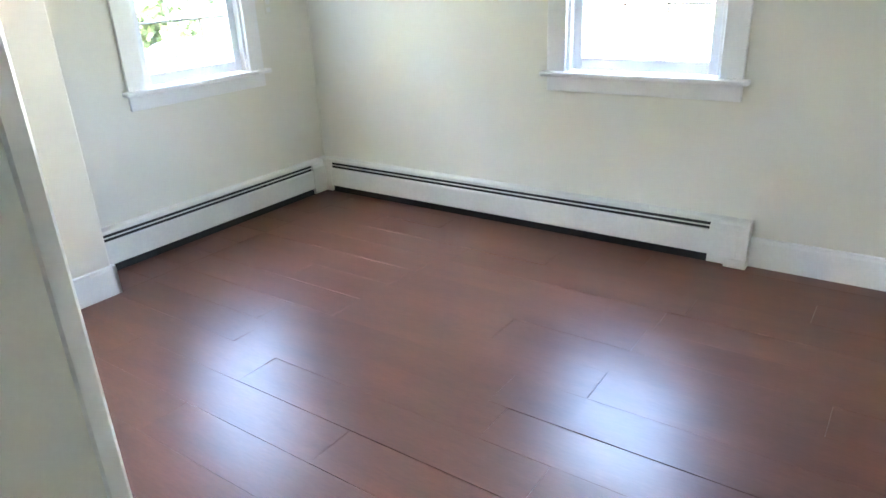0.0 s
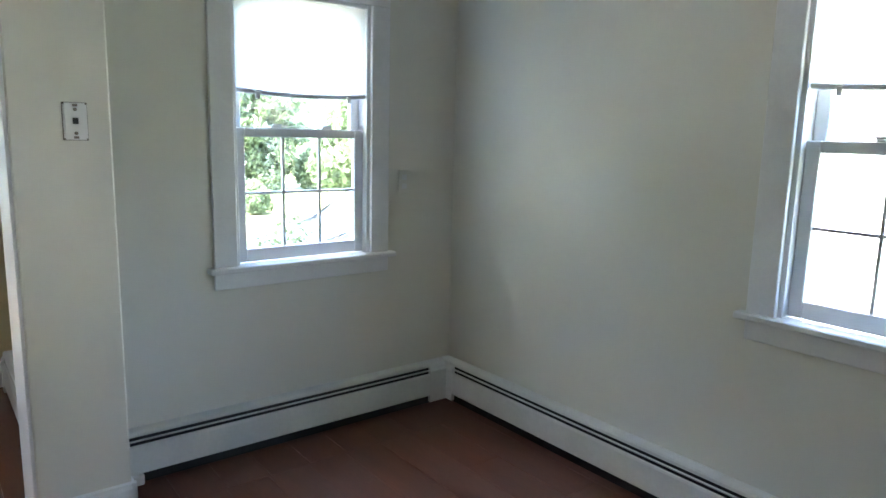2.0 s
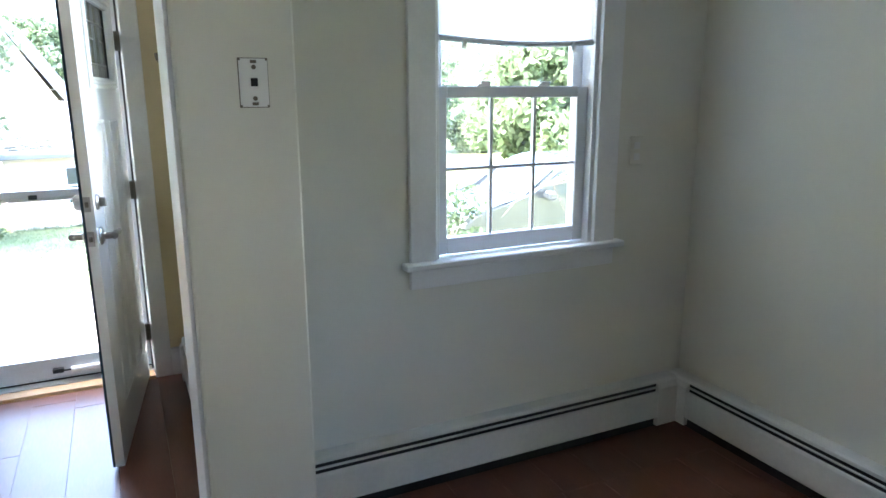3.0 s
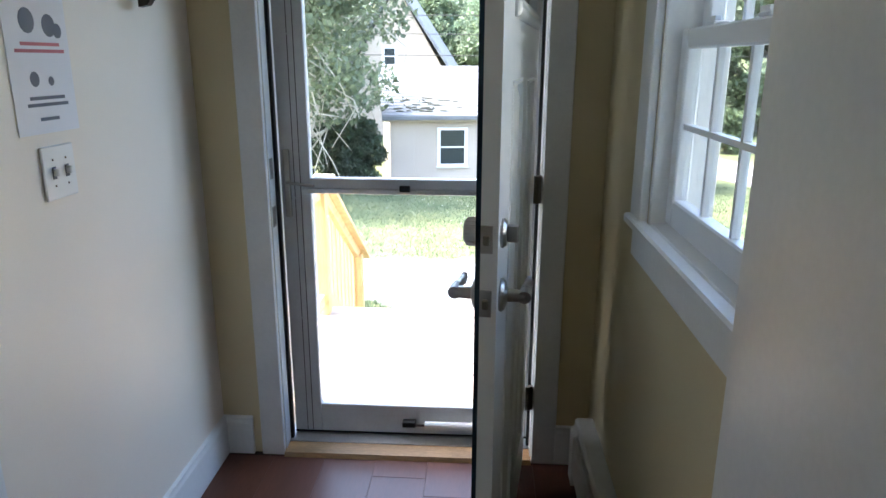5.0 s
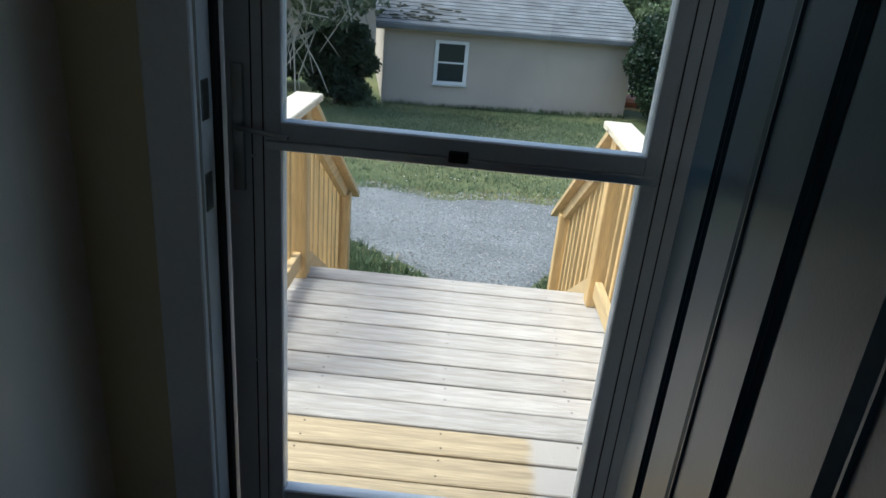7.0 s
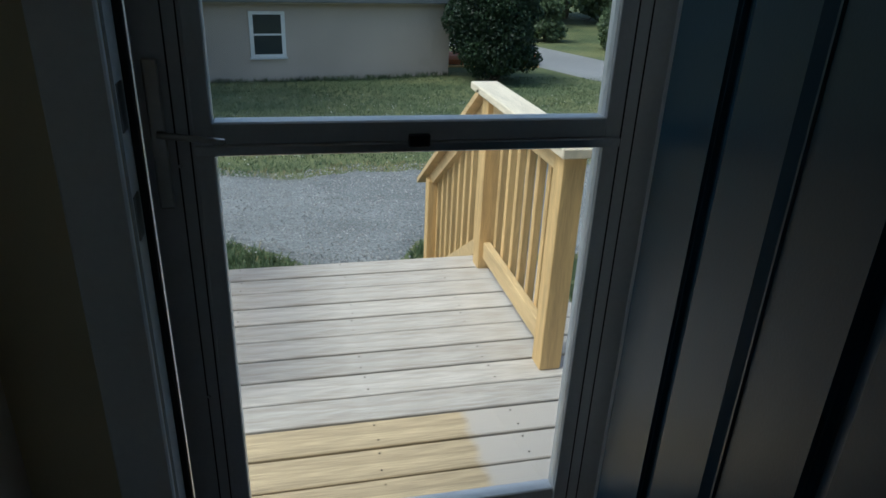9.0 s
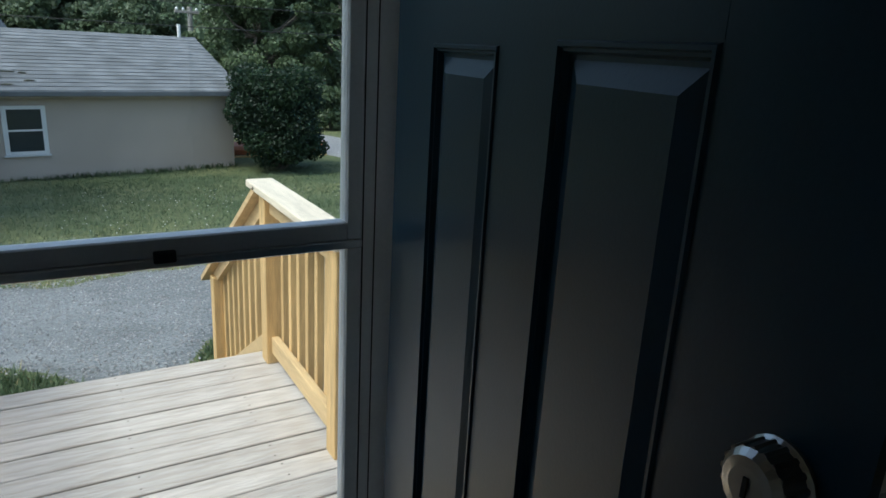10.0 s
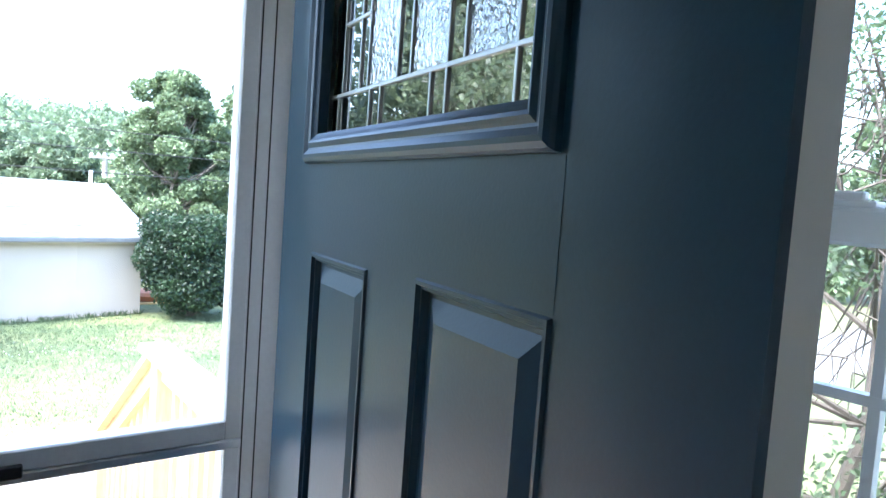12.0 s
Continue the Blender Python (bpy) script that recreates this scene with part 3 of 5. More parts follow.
# ---- front door ----
jm = bmesh.new()
box(DOOR[0], DOOR[0] + 0.004, DY, DY + 0.14, 0, DOOR[3], bm=jm)
box(DOOR[1] - 0.004, DOOR[1], DY, DY + 0.14, 0, DOOR[3], bm=jm)
box(DOOR[0], DOOR[1], DY, DY + 0.14, DOOR[3] - 0.004, DOOR[3], bm=jm)
jamb = structure("trim_door_jamb", jm, M_TRIM, "white painted front door jamb", "trim")
st = box(DOOR[0] + 0.004, DOOR[0] + 0.014, DY + 0.055, DY + 0.075, 0.02, 2.02)
box(DOOR[1] - 0.014, DOOR[1] - 0.004, DY + 0.055, DY + 0.075, 0.02, 2.02, bm=st)
part("weatherstrip", st, M_RUBBER, jamb, "black rubber weatherstrip")
part("strike_plate", box(DOOR[0] + 0.0035, DOOR[0] + 0.0065, DY + 0.005, DY + 0.035, 0.865, 0.935, 0.001), M_NICKEL, jamb)
part("strike_plate", box(DOOR[0] + 0.0035, DOOR[0] + 0.0065, DY + 0.005, DY + 0.035, 1.03, 1.10, 0.001), M_NICKEL, jamb)
th = thing("threshold", (1.6, DY + 0.06, 0), "worn oak and aluminium door threshold", "threshold")
part("oak_strip", profile([(DY - 0.03, 0.0), (DY - 0.022, 0.016), (DY + 0.04, 0.024), (DY + 0.04, 0.0)], "x", DOOR[0], DOOR[1]), M_OAK, th)
part("metal_sill", profile([(DY + 0.04, 0.0), (DY + 0.04, 0.028), (DY + 0.09, 0.03), (DY + 0.20, 0.012), (DY + 0.20, -0.03), (DY + 0.14, -0.03)], "x", DOOR[0] + 0.004, DOOR[1] - 0.004), M_ALU, th)

# storm door, closed, lower pane in its track
SY = 4.52
sd = thing("storm_door", (1.6, SY, 0.03), "grey-white aluminium storm door with two glass panes", "storm door")
x0, x1, g0, g1 = DOOR[0] + 0.010, DOOR[1] - 0.010, 1.262, 1.935
for a, b in ((x0, g0), (g1, x1)):
    bm = box(a, b, SY - 0.015, SY + 0.02, 0.035, 2.02, 0.003)
    part("stile", bm, M_STORM, sd)
for a, b in ((g0 - 0.03, g0), (g1, g1 + 0.03)):
    part("retainer", box(a, b, SY - 0.022, SY - 0.0155, 0.12, 1.99, 0.002), M_STORM, sd)
for a in (x0 + 0.048, g0 - 0.036, g1 + 0.036, x1 - 0.048):
    part("stile_groove", box(a - 0.0012, a + 0.0012, SY - 0.0162, SY - 0.0148, 0.04, 2.015), M_RUBBER, sd)
part("bottom_rail", box(g0, g1, SY - 0.015, SY + 0.02, 0.035, 0.15, 0.003), M_STORM, sd)
part("top_rail", box(g0, g1, SY - 0.015, SY + 0.02, 1.95, 2.02, 0.003), M_STORM, sd)
xb = box(g0 - 0.03, g1 + 0.03, SY - 0.030, SY - 0.004, 0.968, 0.985, 0.002)
part("meeting_rail", xb, M_ALU, sd, "dull aluminium lower meeting rail")
part("meeting_rail", box(g0, g1, SY - 0.026, SY + 0.012, 0.9855, 1.022, 0.003), M_STORM, sd)
part("sash_latch", box(1.575, 1.612, SY - 0.036, SY - 0.026, 0.978, 1.000, 0.002), M_RUBBER, sd)
for z0, z1 in ((0.15, 0.968), (1.022, 1.95)):
    p = part("pane", box(g0, g1, SY, SY + 0.004, z0, z1), M_GLASS, sd)
    p.visible_shadow = False
part("bottom_sweep", box(x0, x1, SY - 0.012, SY + 0.016, 0.018, 0.0345), M_RUBBER, sd)
hb = box(x0 + 0.012, x0 + 0.036, SY - 0.023, SY - 0.015, 0.88, 1.12, 0.003)
lh = part("latch_plate", hb, M_NICKEL, sd)
part("latch_lever", tube((x0 + 0.024, SY - 0.03, 1.005), (x0 + 0.125, SY - 0.05, 0.998), 0.006, 0.005, 8), M_NICKEL, lh)
cl = tube((1.66, SY - 0.040, 0.085), (1.95, SY - 0.040, 0.085), 0.016, n=12)
closer = part("closer_tube", cl, M_PLATE, sd, "white pneumatic door closer")
part("closer_rod", tube((1.60, SY - 0.040, 0.085), (1.66, SY - 0.040, 0.085), 0.005, n=8), M_RUBBER, closer)
part("closer_bracket", box(1.575, 1.625, SY - 0.045, SY - 0.015, 0.075, 0.097, 0.002), M_RUBBER, closer)
for z in (0.06, 0.5, 0.95, 1.5):
    part("rivet", lathe([(0.004, 0), (0.003, 0.002)], Matrix.Translation((x0 + 0.05, SY - 0.0155, z)) @ Matrix.Rotation(math.pi / 2, 4, "X"), 8), M_ALU, sd)

# the blue door slab, standing open; d runs from the hinge edge to the free edge, f is out of the outer face
DW, DT, DK = 0.945, 0.044, 0.145
ang = math.atan(DK)
OUT = Vector((-math.cos(ang), math.sin(ang), 0))
ALONG = Vector((-math.sin(ang), -math.cos(ang), 0))
HINGE = Vector((1.982, 4.392, 0))
TO_D = Matrix(((ALONG.x, OUT.x, 0, HINGE.x), (ALONG.y, OUT.y, 0, HINGE.y), (0, 0, 1, 0), (0, 0, 0, 1)))
dr = thing("front_door", HINGE, "navy blue panelled front door standing open, white inside", "door")
holes = [(0.174, 0.395, 0.22, 1.368), (0.530, 0.764, 0.22, 1.376)]
lite = (0.156, 0.730, 1.53, 1.86)


def slab(v0, v1, edge):
    bm = bmesh.new()
    us = [0, lite[0], lite[1], DW]
    cuts = sorted(holes)
    box(0, cuts[0][0], v0, v1, 0.02, 1.45, bm=bm, m=TO_D)
    box(cuts[0][1], cuts[1][0], v0, v1, 0.22, 1.45, bm=bm, m=TO_D)
    box(cuts[1][1], DW, v0, v1, 0.02, 1.45, bm=bm, m=TO_D)
    for a, b, z0, z1 in cuts:
        box(a, b, v0, v1, 0.02, z0, bm=bm, m=TO_D)
        box(a, b, v0, v1, z1, 1.45, bm=bm, m=TO_D)
    box(cuts[0][1], cuts[1][0], v0, v1, 0.02, 0.22, bm=bm, m=TO_D)
    box(0, lite[0], v0, v1, 1.45, 2.0, bm=bm, m=TO_D)
    box(lite[1], DW, v0, v1, 1.45, 2.0, bm=bm, m=TO_D)
    box(lite[0], lite[1], v0, v1, 1.45, lite[2], bm=bm, m=TO_D)
    box(lite[0], lite[1], v0, v1, lite[3], 2.0, bm=bm, m=TO_D)
    bmesh.ops.remove_doubles(bm, verts=bm.verts[:], dist=0.0002)
    return bm


part("outer_face", slab(-0.010, 0, True), M_NAVY, dr, "navy blue painted outer face")
part("inner_face", slab(-DT, -DT + 0.010, True), M_DOORIN, dr, "white painted inner face")
cr = bmesh.new()
box(0.0, 0.012, -DT + 0.010, -0.010, 0.02, 2.0, bm=cr, m=TO_D)
box(DW - 0.012, DW, -DT + 0.010, -0.010, 0.02, 2.0, bm=cr, m=TO_D)
box(0.012, DW - 0.012, -DT + 0.010, -0.010, 0.02, 0.03, bm=cr, m=TO_D)
box(0.012, DW - 0.012, -DT + 0.010, -0.010, 1.99, 2.0, bm=cr, m=TO_D)
part("edge", cr, M_DOORIN, dr, "greyish white painted door edge")


def raised_panel(a, b, z0, z1, vface, sgn, mat, name):
    """A moulded groove round a raised field, one mesh."""
    bm = bmesh.new()
    steps = [(0.0, 0.0), (0.002, 0.0035), (0.006, 0.0035), (0.008, -0.002), (0.011, -0.002), (0.014, -0.010), (0.019, -0.010), (0.042, -0.0015)]
    loops = []
    for inset, depth in steps:
        v = vface + sgn * depth
        loops.append([bm.verts.new(TO_D @ Vector(p)) for p in ((a + inset, v, z0 + inset), (b - inset, v, z0 + inset), (b - inset, v, z1 - inset), (a + inset, v, z1 - inset))])
    for lo, hi in zip(loops, loops[1:]):
        for k in range(4):
            bm.faces.new((lo[k], lo[(k + 1) % 4], hi[(k + 1) % 4], hi[k]))
    bm.faces.new(loops[-1])
    return part(name, bm, mat, dr)


for a, b, z0, z1 in holes:
    raised_panel(a, b, z0, z1, 0.0, 1, M_NAVY, "raised_panel")
    raised_panel(a, b, z0, z1, -DT, -1, M_DOORIN, "raised_panel")


def lite_frame(v, sgn, mat):
    bm = bmesh.new()
    steps = [(-0.028, 0.0), (-0.0275, 0.006), (-0.025, 0.010), (-0.020, 0.013), (-0.015, 0.0135), (-0.011, 0.011), (-0.008, 0.009), (-0.005, 0.0085), (-0.002, 0.010), (0.002, 0.0115), (0.006, 0.010), (0.011, 0.006), (0.016, 0.003), (0.018, -0.012)]
    loops = []
    for inset, depth in steps:
        d = v + sgn * depth
        loops.append([bm.verts.new(TO_D @ Vector(p)) for p in ((lite[0] + inset, d, lite[2] + inset), (lite[1] - inset, d, lite[2] + inset), (lite[1] - inset, d, lite[3] - inset), (lite[0] + inset, d, lite[3] - inset))])
    for lo, hi in zip(loops, loops[1:]):
        for k in range(4):
            bm.faces.new((lo[k], lo[(k + 1) % 4], hi[(k + 1) % 4], hi[k]))
    return part("lite_frame", bm, mat, dr, smooth=False)


lite_frame(0.0, 1, M_NAVY)
lite_frame(-DT, -1, M_DOORIN)
# leaded glass: rows of small clear and pebbled panes between zinc cames
ga, gb, gz0, gz1 = lite[0] + 0.014, lite[1] - 0.014, lite[2] + 0.014, lite[3] - 0.014
zs = [gz0, gz0 + 0.058, gz0 + 0.158, gz0 + 0.225, gz1]
low = [ga, ga + 0.030, ga + 0.150, ga + 0.185, ga + 0.325, ga + 0.362, ga + 0.492, gb]
high = [ga, ga + 0.045, ga + 0.110, ga + 0.140, ga + 0.235, ga + 0.272, ga + 0.362, ga + 0.398, ga + 0.492, gb]
for k in range(len(zs) - 1):
    us = low if k == 0 else high
    for i in range(len(us) - 1):
        pebbled = k > 0 and i in (3, 5, 7)
        p = part("leaded_pane", box(us[i], us[i + 1], -0.024, -0.020, zs[k], zs[k + 1], m=TO_D), M_OBSCURE if pebbled else M_BEVEL, dr)
        p.visible_shadow = False
    for u in us[1:-1]:
        part("came", box(u - 0.0026, u + 0.0026, -0.027, -0.017, zs[k], zs[k + 1], 0.001, m=TO_D), M_LEAD, dr)
part("came", box(ga, gb, -0.0275, -0.0165, zs[1] - 0.0028, zs[1] + 0.0028, 0.0008, m=TO_D), M_LEAD, dr)
part("came", box(ga, gb, -0.0275, -0.0165, zs[3] - 0.0028, zs[3] + 0.0028, 0.0008, m=TO_D), M_LEAD, dr)
for a, b in ((1, 3), (5, 6)):
    part("came", box(high[a], high[b], -0.0275, -0.0165, zs[2] - 0.0026, zs[2] + 0.0026, 0.0008, m=TO_D), M_LEAD, dr)
part("skin_seam", box(0.7647, 0.7652, -0.0005, 0.0004, 1.378, 1.500, m=TO_D), M_NAVY, dr, "hairline seam in the paint")


def turned(rings, d, v, z, sgn, n=20):
    return lathe(rings, TO_D @ Matrix.Translation((d, v, z)) @ Matrix.Rotation(-sgn * math.pi / 2, 4, "X"), n)


LD = DW - 0.060
bolt = part("deadbolt", turned([(0.031, 0), (0.032, 0.004), (0.029, 0.007), (0.0285, 0.016), (0.027, 0.026), (0.022, 0.031), (0.015, 0.032)], LD, 0, 1.085, 1, 24), M_NICKEL, dr, "satin nickel deadbolt cylinder", smooth=False)
for k in range(18):
    a = k * math.tau / 18
    part("flute", tube(TO_D @ Vector((LD + 0.0275 * math.cos(a), 0.006, 1.085 + 0.0275 * math.sin(a))), TO_D @ Vector((LD + 0.0260 * math.cos(a), 0.026, 1.085 + 0.0260 * math.sin(a))), 0.0032, 0.0028, 6), M_NICKEL, bolt)
part("keyhole", box(LD - 0.002, LD + 0.002, 0.031, 0.0335, 1.077, 1.093, m=TO_D), M_DARK, bolt)
tt = part("thumb_turn_rose", turned([(0.030, 0), (0.030, 0.005), (0.024, 0.011)], LD, -DT, 1.085, -1, 24), M_NICKEL, dr)
part("thumb_turn", box(LD - 0.005, LD + 0.005, -DT - 0.034, -DT - 0.010, 1.067, 1.103, 0.003, m=TO_D), M_NICKEL, tt)
for v, sgn in ((0, 1), (-DT, -1)):
    rose = part("lever_rose", turned([(0.034, 0), (0.035, 0.004), (0.030, 0.010), (0.014, 0.016), (0.012, 0.05)], LD, v, 0.955, sgn, 24), M_NICKEL, dr)
    bm = bmesh.new()
    pts = [(0.010, 0.0), (-0.02, 0.004), (-0.055, 0.002), (-0.090, -0.006), (-0.112, -0.004), (-0.118, 0.004)]
    rad = [0.014, 0.012, 0.010, 0.010, 0.009, 0.006]
    for (d1, h1), (d2, h2), r1, r2 in zip(pts, pts[1:], rad, rad[1:]):
        tube(TO_D @ Vector((LD + d1, v + sgn * 0.05, 0.955 + h1)), TO_D @ Vector((LD + d2, v + sgn * 0.05, 0.955 + h2)), r1, r2, 12, bm=bm)
    part("lever_handle", bm, M_NICKEL, rose, smooth=False)
for z, h in ((1.085, 0.028), (0.955, 0.028)):
    fp = part("edge_faceplate", box(DW - 0.001, DW + 0.0015, -DT / 2 - 0.012, -DT / 2 + 0.012, z - h, z + h, 0.001, m=TO_D), M_NICKEL, dr)
    part("latch_bolt", box(DW + 0.001, DW + 0.010, -DT / 2 - 0.006, -DT / 2 + 0.006, z - 0.010, z + 0.010, 0.002, m=TO_D), M_BRONZE, fp)
for z in (0.262, 1.012, 1.725):
    hg = part("hinge", tube((2.034, 4.383, z - 0.045), (2.034, 4.383, z + 0.045), 0.0075, n=10), M_BRONZE, dr, "dark metal butt hinge")
    part("hinge_leaf", box(2.036, 2.052, 4.384, 4.4005, z - 0.045, z + 0.045, 0.0005), M_BRONZE, hg)

# ---- outside ----
def ground_z(x, y):
    """The yard falls gently away from the house, then the far land rises into wooded hills."""
    z = -0.95 - 0.066 * (min(max(y, 7.0), 19.5) - 7.0)
    far = max(0.0, math.hypot(x, y) - 60.0)
    return z + 0.02 * math.sin(x * 0.7) * math.sin(y * 0.5) - 0.02 * min(far, 0)


gb_ = bmesh.new()
xs = [-600, -200, -80, -40, -20] + [-12 + k for k in range(0, 41)] + [36, 50, 80, 200, 600]
ys = [-600, -200, -60, -20, -5] + [k for k in range(0, 31)] + [36, 44, 60, 100, 200, 600]
grid = [[gb_.verts.new((x, y, ground_z(x, y))) for y in ys] for x in xs]
for i in range(len(xs) - 1):
    for k in range(len(ys) - 1):
        gb_.faces.new((grid[i][k], grid[i + 1][k], grid[i + 1][k + 1], grid[i][k + 1]))
ground = structure("ground", gb_, M_GRASS, "patchy green lawn sloping away from the house", "lawn")


def ribbon(name, edges, lift, mat, label, category, n=60):
    """A thin sheet that follows the ground between two edge functions y0(x), y1(x)."""
    x0, x1, lo, hi = edges
    bm = bmesh.new()
    cols = []
    for i in range(n + 1):
        x = x0 + (x1 - x0) * i / n
        a, b = lo(x), hi(x)
        cols.append([bm.verts.new((x, a + (b - a) * k / 6, ground_z(x, a + (b - a) * k / 6) + (lift if 0 < k < 6 else -0.02))) for k in range(7)])
    for p, q in zip(cols, cols[1:]):
        for k in range(6):
            bm.faces.new((p[k], q[k], q[k + 1], p[k + 1]))
    return structure(name, bm, mat, label, category)


def wob(x, s):
    return 0.12 * math.sin(x * 2.3 + s) + 0.08 * math.sin(x * 5.1 + 2 * s) + 0.05 * math.sin(x * 11 + s)


def near_edge(x):
    return 7.85 + wob(x, 0.3) + (1.0 * math.exp(-((x - 0.70) / 0.62) ** 2)) + (0.75 * math.exp(-((x - 2.65) / 0.5) ** 2))


def far_edge(x):
    return 11.3 + wob(x, 1.9)


ribbon("road_driveway", (-14, 22, near_edge, far_edge), 0.03, M_GRAVEL, "grey worn gravel asphalt driveway", "driveway", 160)
ribbon("road_street", (3.6, 13.0, lambda x: (15.85 - 0.92 * x) / 0.38, lambda x: (19.2 - 0.92 * x) / 0.38), 0.03, M_ROAD, "pale grey asphalt lane beyond the lawn", "road")


def scatter(name, spots, size, mat, label, category, blades=3, flat=False):
    """Small blades or stones as one sheet of triangles."""
    rng = np.random.default_rng(7)
    v, f = [], []
    for x, y in spots:
        z = ground_z(x, y) + (0.034 if flat else 0.0)
        for _ in range(blades):
            a = rng.uniform(0, math.tau)
            s = size * rng.uniform(0.5, 1.3)
            i = len(v)
            if flat:
                h = s * 0.6
                v += [(x + s * math.cos(a + k * 2.1), y + s * math.sin(a + k * 2.1), z - 0.004) for k in range(3)] + [(x, y, z + h)]
                f += [(i, i + 1, i + 3), (i + 1, i + 2, i + 3), (i + 2, i, i + 3)]
            else:
                px, py = x + rng.normal(0, 0.03), y + rng.normal(0, 0.03)
                lx, ly = rng.normal(0, s * 0.5), rng.normal(0, s * 0.5)
                w = 0.12 * s
                v += [(px - w * math.cos(a), py - w * math.sin(a), z - 0.01), (px + w * math.cos(a), py + w * math.sin(a), z - 0.01), (px + lx, py + ly, z + s)]
                f += [(i, i + 1, i + 2)]
    me = bpy.data.meshes.new(name)
    me.from_pydata(v, [], f)
    me.materials.append(mat)
    return tagged(new(name, me), label, category, kind="stuff")


rng = np.random.default_rng(3)
def spots(n, x0, x1, y0, y1, keep=lambda x, y: True):
    pts = zip(rng.uniform(x0, x1, n), rng.uniform(y0, y1, n))
    return [(float(x), float(y)) for x, y in pts if keep(x, y)]
scatter("grass", spots(42000, -6, 12, 11.2, 20.2, lambda x, y: y > far_edge(x) - 0.05), 0.05, M_BLADE, "short green lawn grass with clover", "grass", 3)
scatter("grass", spots(14000, -4, 6, 6.6, 9.0, lambda x, y: y < near_edge(x) + 0.05), 0.075, M_LEAF, "tufts of green grass beside the deck steps", "grass", 4)
scatter("dry_grass", spots(9000, -5, 10, 7.2, 12.0, lambda x, y: abs(y - far_edge(x)) < 0.22 or abs(y - near_edge(x)) < 0.13), 0.05, M_DRY, "dry straw-coloured grass along the driveway edge", "grass", 3)
scatter("clover_flowers", spots(700, -5, 10, 11.5, 17.5), 0.013, M_CLOVER, "small white clover flowers in the lawn", "flowers", 1, True)
scatter("gravel", spots(26000, -3.5, 8, 7.6, 11.6, lambda x, y: near_edge(x) < y < far_edge(x)), 0.013, M_STONE, "loose grey gravel on the driveway", "gravel", 1, True)
scatter("weeds", [(x, y + 0.176 * (x + 0.59)) for x, y in spots(260, -0.4, 5.6, 19.3, 19.5)], 0.12, M_LEAF, "low green weeds along the shed wall", "weeds", 3)

# deck
DZ = -0.255
deck = thing("deck", (1.6, 5.5, DZ), "wooden plank deck with greyed boards outside the door", "deck")
bw, gap, y = 0.1345, 0.011, 4.606
k = 0
board = box(-1.10, 1.10, -bw / 2, bw / 2, -0.036, 0.0, 0.004)
bme = bpy.data.meshes.new("board")
board.to_mesh(bme)
board.free()
bme.materials.append(M_DECK)
bme2 = bme.copy()
bme2.materials[0] = M_DECKMAT
scr = bmesh.new()
while y < 6.52:
    ob = new("board", bme2 if k < 5 else bme)
    ob.parent = deck
    ob.matrix_parent_inverse = Matrix.Translation(deck.location).inverted()
    ob.matrix_basis = Matrix.Translation((1.575, y + bw / 2, DZ + 0.0015 * ((k * 7) % 3 - 1)))
    for x in (0.62, 1.12, 1.62, 2.12, 2.55):
        for dy in (0.03, 0.109):
            merge(scr, lathe([(0.004, 0), (0.004, 0.001)], Matrix.Translation((x + 0.006 * math.sin(k * 3 + dy * 90), y + dy, DZ + 0.0005)), 6))
    y += bw + gap
    k += 1
tagged(part("screws", scr, M_SCREW, deck), "dark screw heads", kind="stuff")
YE = y - gap
part("rim_joist", box(0.48, 2.67, YE - 0.06, YE - 0.02, DZ - 0.23, DZ - 0.037, 0.003), M_PINE, deck)
part("rim_joist", box(0.48, 0.52, 4.6, YE - 0.06, DZ - 0.23, DZ - 0.037, 0.003), M_PINEH, deck)
part("rim_joist", box(2.63, 2.67, 4.6, YE - 0.06, DZ - 0.23, DZ - 0.037, 0.003), M_PINEH, deck)
for x in (0.55, 2.6):
    for yy in (4.8, YE - 0.15):
        part("support_post", box(x - 0.05, x + 0.05, yy - 0.05, yy + 0.05, ground_z(x, yy) - 0.05, DZ - 0.037, 0.004), M_PINE, deck)

# stairs from the deck to the driveway
stairs = thing("deck_stairs", (1.6, 6.9, -0.95), "wooden stairs from the deck to the driveway", "stairs")
for n in range(3):
    z = DZ - 0.18 * (n + 1)
    part("tread", box(0.80, 2.40, YE + 0.27 * n + 0.005, YE + 0.27 * (n + 1) + 0.02, z - 0.036, z, 0.004), M_DECK, stairs)
for x in (0.80, 2.36):
    part("stringer", profile([(YE - 0.01, DZ - 0.05), (YE - 0.01, DZ - 0.35), (YE + 0.72, ground_z(1.6, 7.2) - 0.02), (YE + 0.98, ground_z(1.6, 7.4) - 0.02)], "x", x, x + 0.04), M_PINEH, stairs)


